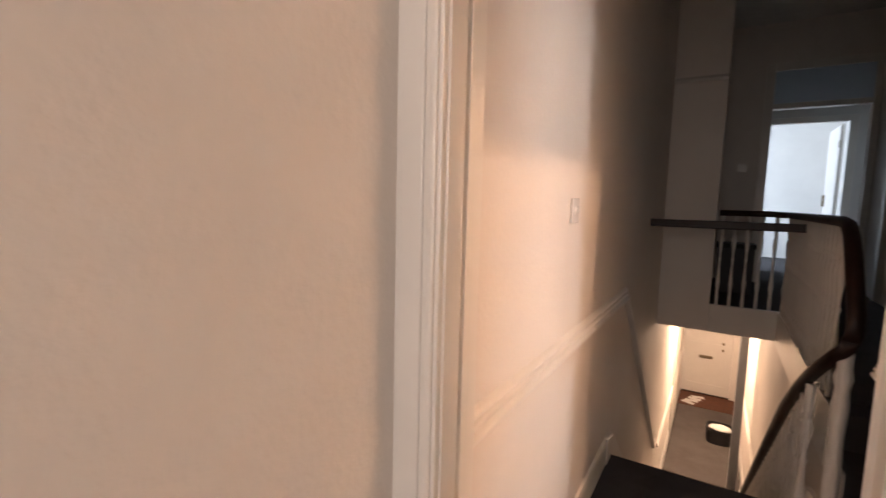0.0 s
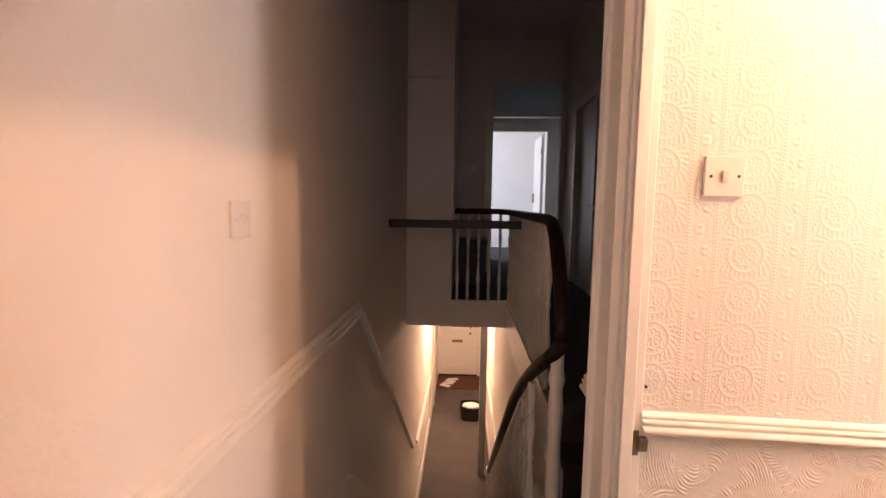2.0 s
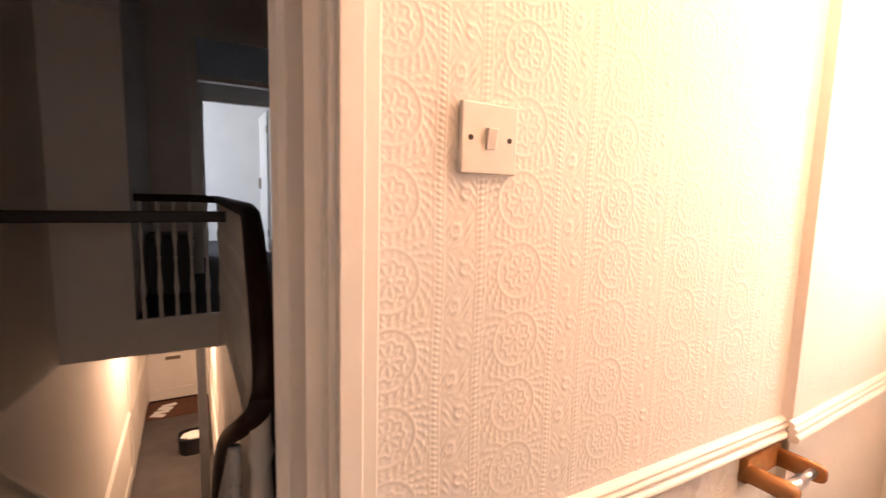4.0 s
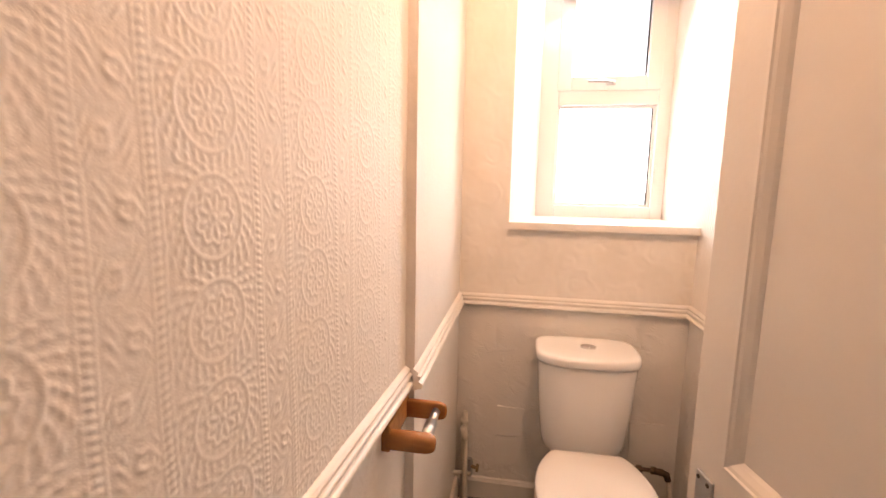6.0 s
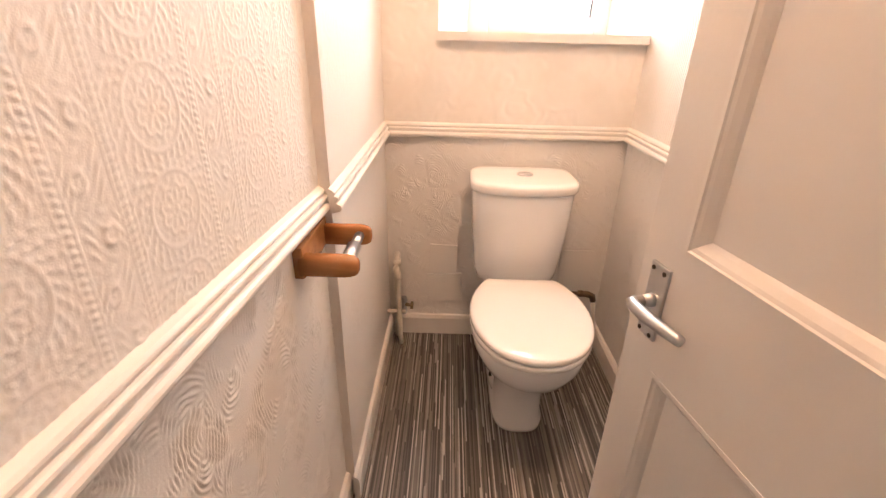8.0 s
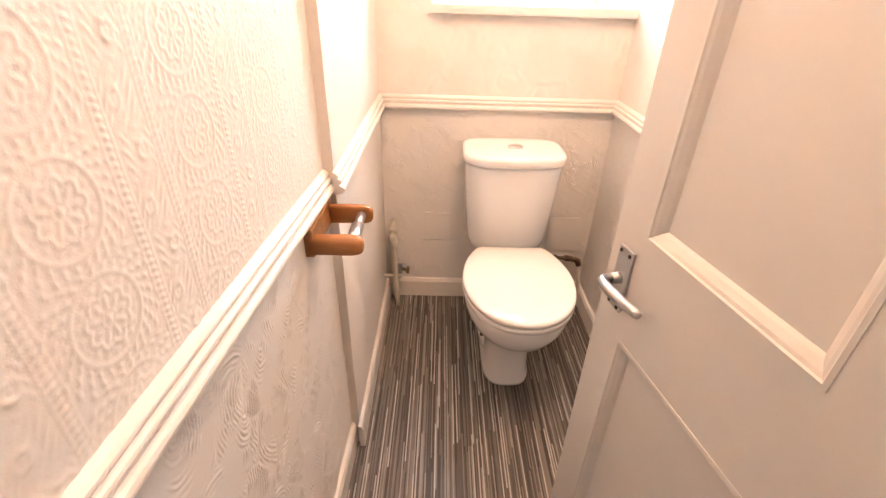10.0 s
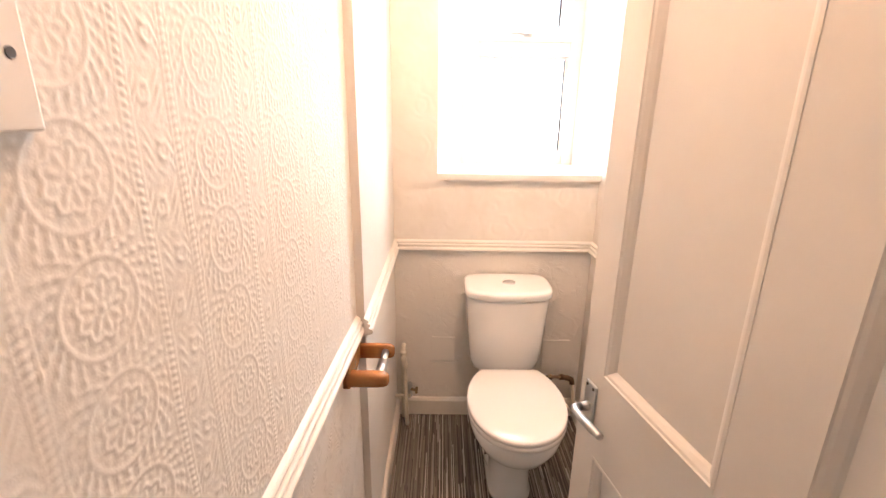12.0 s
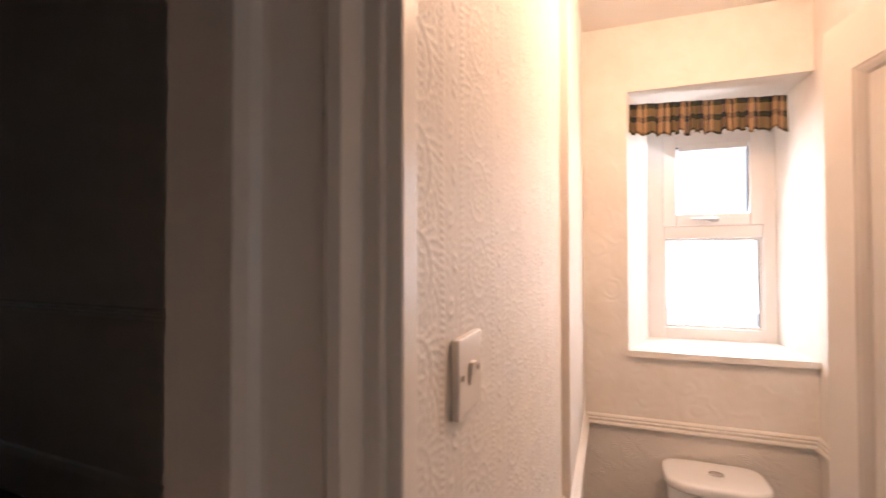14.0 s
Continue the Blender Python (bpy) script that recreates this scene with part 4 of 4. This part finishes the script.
upper = thing("landing_balustrade", (0.97, 4.4, LAND), "landing balustrade with white turned spindles and a dark mahogany handrail", "balustrade")
RZ = 1.345
part("handrail", rail_bar([(0.47, 5.45, RZ + 0.005), (0.85, 5.45, RZ + 0.005), (0.92, 5.44, RZ), (0.96, 5.40, RZ), (0.972, 5.33, RZ), (0.972, 4.4, RZ), (0.968, 3.50, RZ), (0.962, 3.34, RZ - 0.012),
     (0.955, 3.22, RZ - 0.06), (0.952, 3.14, RZ - 0.14), (0.950, 3.05, RZ - 0.25), (0.946, 2.97, RZ - 0.35), (0.940, 2.935, RZ - 0.42), (0.925, 2.945, RZ - 0.475), (0.905, 3.01, RZ - 0.53), (0.89, 3.12, RZ - 0.60),
     (0.885, 3.30, RZ - 0.70), (0.882, 3.55, RZ - 0.85), (0.88, 3.9, RZ - 1.09), (0.88, 4.8, RZ - 1.83), (0.88, 6.02, RZ - 2.86)]), DARKWOOD, upper, "dark polished mahogany handrail with a swept wreath", smooth=True)
for i in range(20):
    spindle(upper, 0.972, 3.42 + i * 0.1, LAND + 0.015, RZ - 0.02, 0.8)
for i in range(5):
    spindle(upper, 0.50 + i * 0.098, 5.45, LAND + 0.015, RZ - 0.02, 0.72)
for i in range(23):
    y = 3.33 + i * 0.108
    step = max(0, min(12, int((y - NOSE + GOING) / GOING)))
    spindle(upper, 0.895, y, -RISE * step, RZ - 0.62 - max(0.0, y - 3.12) * 0.80 + 0.03, 1.12)
part("newel", turned(bmesh.new(), 0.935, 2.99, [(0.0, 0.033), (0.16, 0.033), (0.18, 0.040), (0.22, 0.028), (0.30, 0.030), (0.50, 0.024), (0.62, 0.030), (0.70, 0.025), (0.74, 0.033), (0.78, 0.026), (0.85, 0.026)], 16), GLOSS, upper, "white turned newel post", smooth=True)
part("newel", boxes((0.85, 0.91, 5.98, 6.05, HALL, -1.47), bevel=0.006), GLOSS, upper, "white bottom newel post")
tie = new("wooden_bar", mesh("wooden_bar", boxes((0.03, 0.972, 4.43, 4.49, 1.245, 1.30), bevel=0.006), DARKWOOD))
tagged(tie, "dark wooden bar spanning the stairwell", "wooden bar")

# ---- upper landing door with fanlight ----
frame3 = thing("door_3", (1.33, 7.4, LAND), "white moulded doorway with a fanlight above", "door", kind="structure")
part("casing", boxes((0.82, 0.91, 7.375, 7.40, LAND, 3.08), bevel=0.006), GLOSS, frame3)
part("casing", boxes((1.790, 1.858, 7.375, 7.40, LAND, 3.08), bevel=0.006), GLOSS, frame3)
part("casing_head", boxes((0.91, 1.790, 7.375, 7.40, 2.99, 3.08), bevel=0.006), GLOSS, frame3)
part("transom_bar", boxes((0.90, 1.80, 7.385, 7.50, 2.56, 2.62), bevel=0.006), GLOSS, frame3)
part("fanlight_pane", boxes((0.90, 1.80, 7.44, 7.446, 2.62, 3.0)), FROST, frame3)
inner = thing("door_7", (1.42, 8.80, LAND), "white bedroom door standing open inside its casing", "door", kind="structure")
part("casing", boxes((1.85, 1.94, 8.728, 8.75, LAND, 2.66), bevel=0.006), GLOSS, inner)
part("casing", boxes((0.90, 0.99, 8.728, 8.75, LAND, 2.66), bevel=0.006), GLOSS, inner)
part("casing_head", boxes((0.99, 1.85, 8.728, 8.75, 2.58, 2.66), bevel=0.006), GLOSS, inner)
leaf3 = part("leaf", boxes((1.795, 1.832, 8.90, 9.68, LAND + 0.01, 2.56), bevel=0.003), DOORPAINT, inner)
part("door_handle", boxes((1.765, 1.795, 9.56, 9.60, LAND + 0.95, LAND + 1.12), bevel=0.004), BRASSY, leaf3)
for z in (0.75, 2.25):
    part("hinge", boxes((1.788, 1.80, 8.885, 8.91, z, z + 0.1)), BRASSY, leaf3)

door4 = thing("door_4", (1.93, 6.37, LAND), "white panelled door on the upper landing", "door", kind="structure")
part("leaf", boxes((1.90, 1.94, 5.99, 6.75, LAND + 0.01, LAND + 2.03), bevel=0.003), DOORPAINT, door4)
part("door_handle", tube(bmesh.new(), [(1.90, 6.06, 1.42), (1.855, 6.06, 1.42), (1.850, 6.075, 1.42), (1.850, 6.16, 1.42)], 0.009, 10), STEEL, door4, "metal lever handle", smooth=True)
part("casing", boxes((1.838, 1.862, 5.89, 5.98, LAND, LAND + 2.12), bevel=0.006), GLOSS, door4)
part("casing", boxes((1.838, 1.862, 6.76, 6.85, LAND, LAND + 2.12), bevel=0.006), GLOSS, door4)
part("casing_head", boxes((1.838, 1.862, 5.98, 6.76, LAND + 2.02, LAND + 2.12), bevel=0.006), GLOSS, door4)

box_ = thing("storage_box", (0.64, 6.5, LAND), "dark grey low box with a black lid on the landing", "storage box")
part("body", boxes((0.475, 0.81, 6.36, 6.70, LAND, LAND + 0.47), bevel=0.006), GREYBOX, box_)
part("lid", boxes((0.465, 0.82, 6.35, 6.71, LAND + 0.47, LAND + 0.52), bevel=0.008), BLACK, box_, "black lid")

# ---- entrance hall ----
front = thing("door_5", (0.47, 10.8, HALL), "white panelled front door with a letter box", "door", kind="structure")
bm = panelled(bmesh.new(), [(0.10, 0.36), (0.45, 0.71)], [(0.22, 0.85), (1.05, 1.88)], 0.81, 2.06, 0.045)
bmesh.ops.transform(bm, matrix=Matrix.Translation((0.875, 10.86, HALL)) @ Matrix.Rotation(math.pi, 4, "Z"), verts=bm.verts)
part("leaf", bm, DOORPAINT, front)
part("letter_plate", boxes((0.33, 0.56, 10.805, 10.815, HALL + 0.74, HALL + 0.80), bevel=0.003), BRASSY, front, "small metal letter plate")
for z in (0.95, 1.08):
    part("lock", tube(bmesh.new(), [(0.72, 10.82, HALL + z), (0.72, 10.78, HALL + z)], 0.024, 12), BRASSY, front)
part("threshold", boxes((0.06, 0.88, 10.78, 10.86, HALL, HALL + 0.03), bevel=0.005), DARKWOOD, front)

setting("door_mat_well", boxes((0.05, 0.97, 10.1, 10.78, HALL, HALL + 0.012), bevel=0.003), MAT_BROWN, "reddish brown coir matting before the front door", "door mat")
random.seed(3)
for k in range(4):
    bm = boxes((-0.11, 0.11, -0.055, 0.055, 0.0, 0.002))
    ob = new("letter", mesh("letter", bm, PAPERWHITE))
    ob.matrix_world = pose(0.22 + 0.05 * k, 10.22 + 0.11 * k, HALL + 0.0125 + 0.003 * k, 0, 0, random.uniform(-50, 50))
    tagged(ob, "white envelope lying on the door mat", "letter", "letters on the mat")

tubm = thing("bucket", (0.72, 8.85, HALL), "black plastic tub with a pale cloth inside", "tub")
bm = bmesh.new()
loft(bm, [oval(0.72, 8.88, HALL + z, r, r, r * 0.95, 28, 3.2) for z, r in ((0.0, 0.165), (0.03, 0.17), (0.21, 0.185), (0.22, 0.195), (0.24, 0.195), (0.24, 0.180), (0.06, 0.165))], True, True)
part("tub", bm, BLACK, tubm, smooth=False)
bm = bmesh.new()
rng = random.Random(4)
for k in range(7):
    a = rng.uniform(0, 6.28)
    bmesh.ops.create_icosphere(bm, subdivisions=2, radius=rng.uniform(0.05, 0.08), matrix=Matrix.Translation((0.72 + 0.07 * math.cos(a), 8.88 + 0.07 * math.sin(a), HALL + 0.22)) @ Matrix.Diagonal((1.5, 1.0, 0.5, 1)))
part("cloth", bm, PAPERWHITE, tubm, "crumpled pale cloth", smooth=True)

setting("post", boxes((0.80, 0.89, 7.16, 7.25, HALL, LAND - 0.23), bevel=0.006), GREYPOST, "grey painted post in the hall", "post")


def corbel(x, side):
    bm = bmesh.new()
    prof = [(0.0, 0.0), (0.10, 0.0), (0.10, -0.04), (0.085, -0.06), (0.09, -0.10), (0.07, -0.14), (0.045, -0.16), (0.05, -0.20), (0.03, -0.25), (0.0, -0.30)]
    a = [bm.verts.new((x + side * u, 6.6, LAND - 0.24 + v)) for u, v in prof]
    b = [bm.verts.new((x + side * u, 6.78, LAND - 0.24 + v)) for u, v in prof]
    for i in range(len(prof)):
        j = (i + 1) % len(prof)
        bm.faces.new((a[i], a[j], b[j], b[i]))
    bm.faces.new(a)
    bm.faces.new(b[::-1])
    ob = new("corbel", mesh("corbel", bm, GLOSS))
    tagged(ob, "white plaster scroll corbel high on the hall wall", "corbel", "hall corbels")


corbel(0.03, 1)
corbel(0.99, -1)
door6 = thing("door_6", (0.05, 8.9, HALL), "white door in the side wall of the hall", "door", kind="structure")
part("leaf", boxes((0.028, 0.045, 8.55, 9.30, HALL + 0.01, HALL + 2.0), bevel=0.003), DOORPAINT, door6)
part("casing", boxes((0.028, 0.055, 8.46, 8.55, HALL, HALL + 2.1), bevel=0.005), GLOSS, door6)
part("casing", boxes((0.028, 0.055, 9.30, 9.39, HALL, HALL + 2.1), bevel=0.005), GLOSS, door6)
part("casing_head", boxes((0.028, 0.055, 8.55, 9.30, HALL + 2.0, HALL + 2.1), bevel=0.005), GLOSS, door6)

# ---- the stair hall stands a little askew to the toilet ----
ASKEW = Matrix.Translation((1.12, 2.28, 0)) @ Matrix.Rotation(radians(-2.7), 4, "Z") @ Matrix.Translation((-1.12, -2.28, 0))
SQUARE = ("wall_wc", "ceiling_wc", "floor_wc", "wallpaper", "wall_chase", "window", "backdrop", "pelmet", "toilet", "water_pipe", "supply_pipe", "door_1", "wc_", "camera", "sun")
bpy.context.view_layer.update()
for ob in list(scene.objects):
    if ob.parent is None and not ob.name.startswith(SQUARE) and ob not in IN_WC:
        ob.matrix_world = ASKEW @ ob.matrix_world
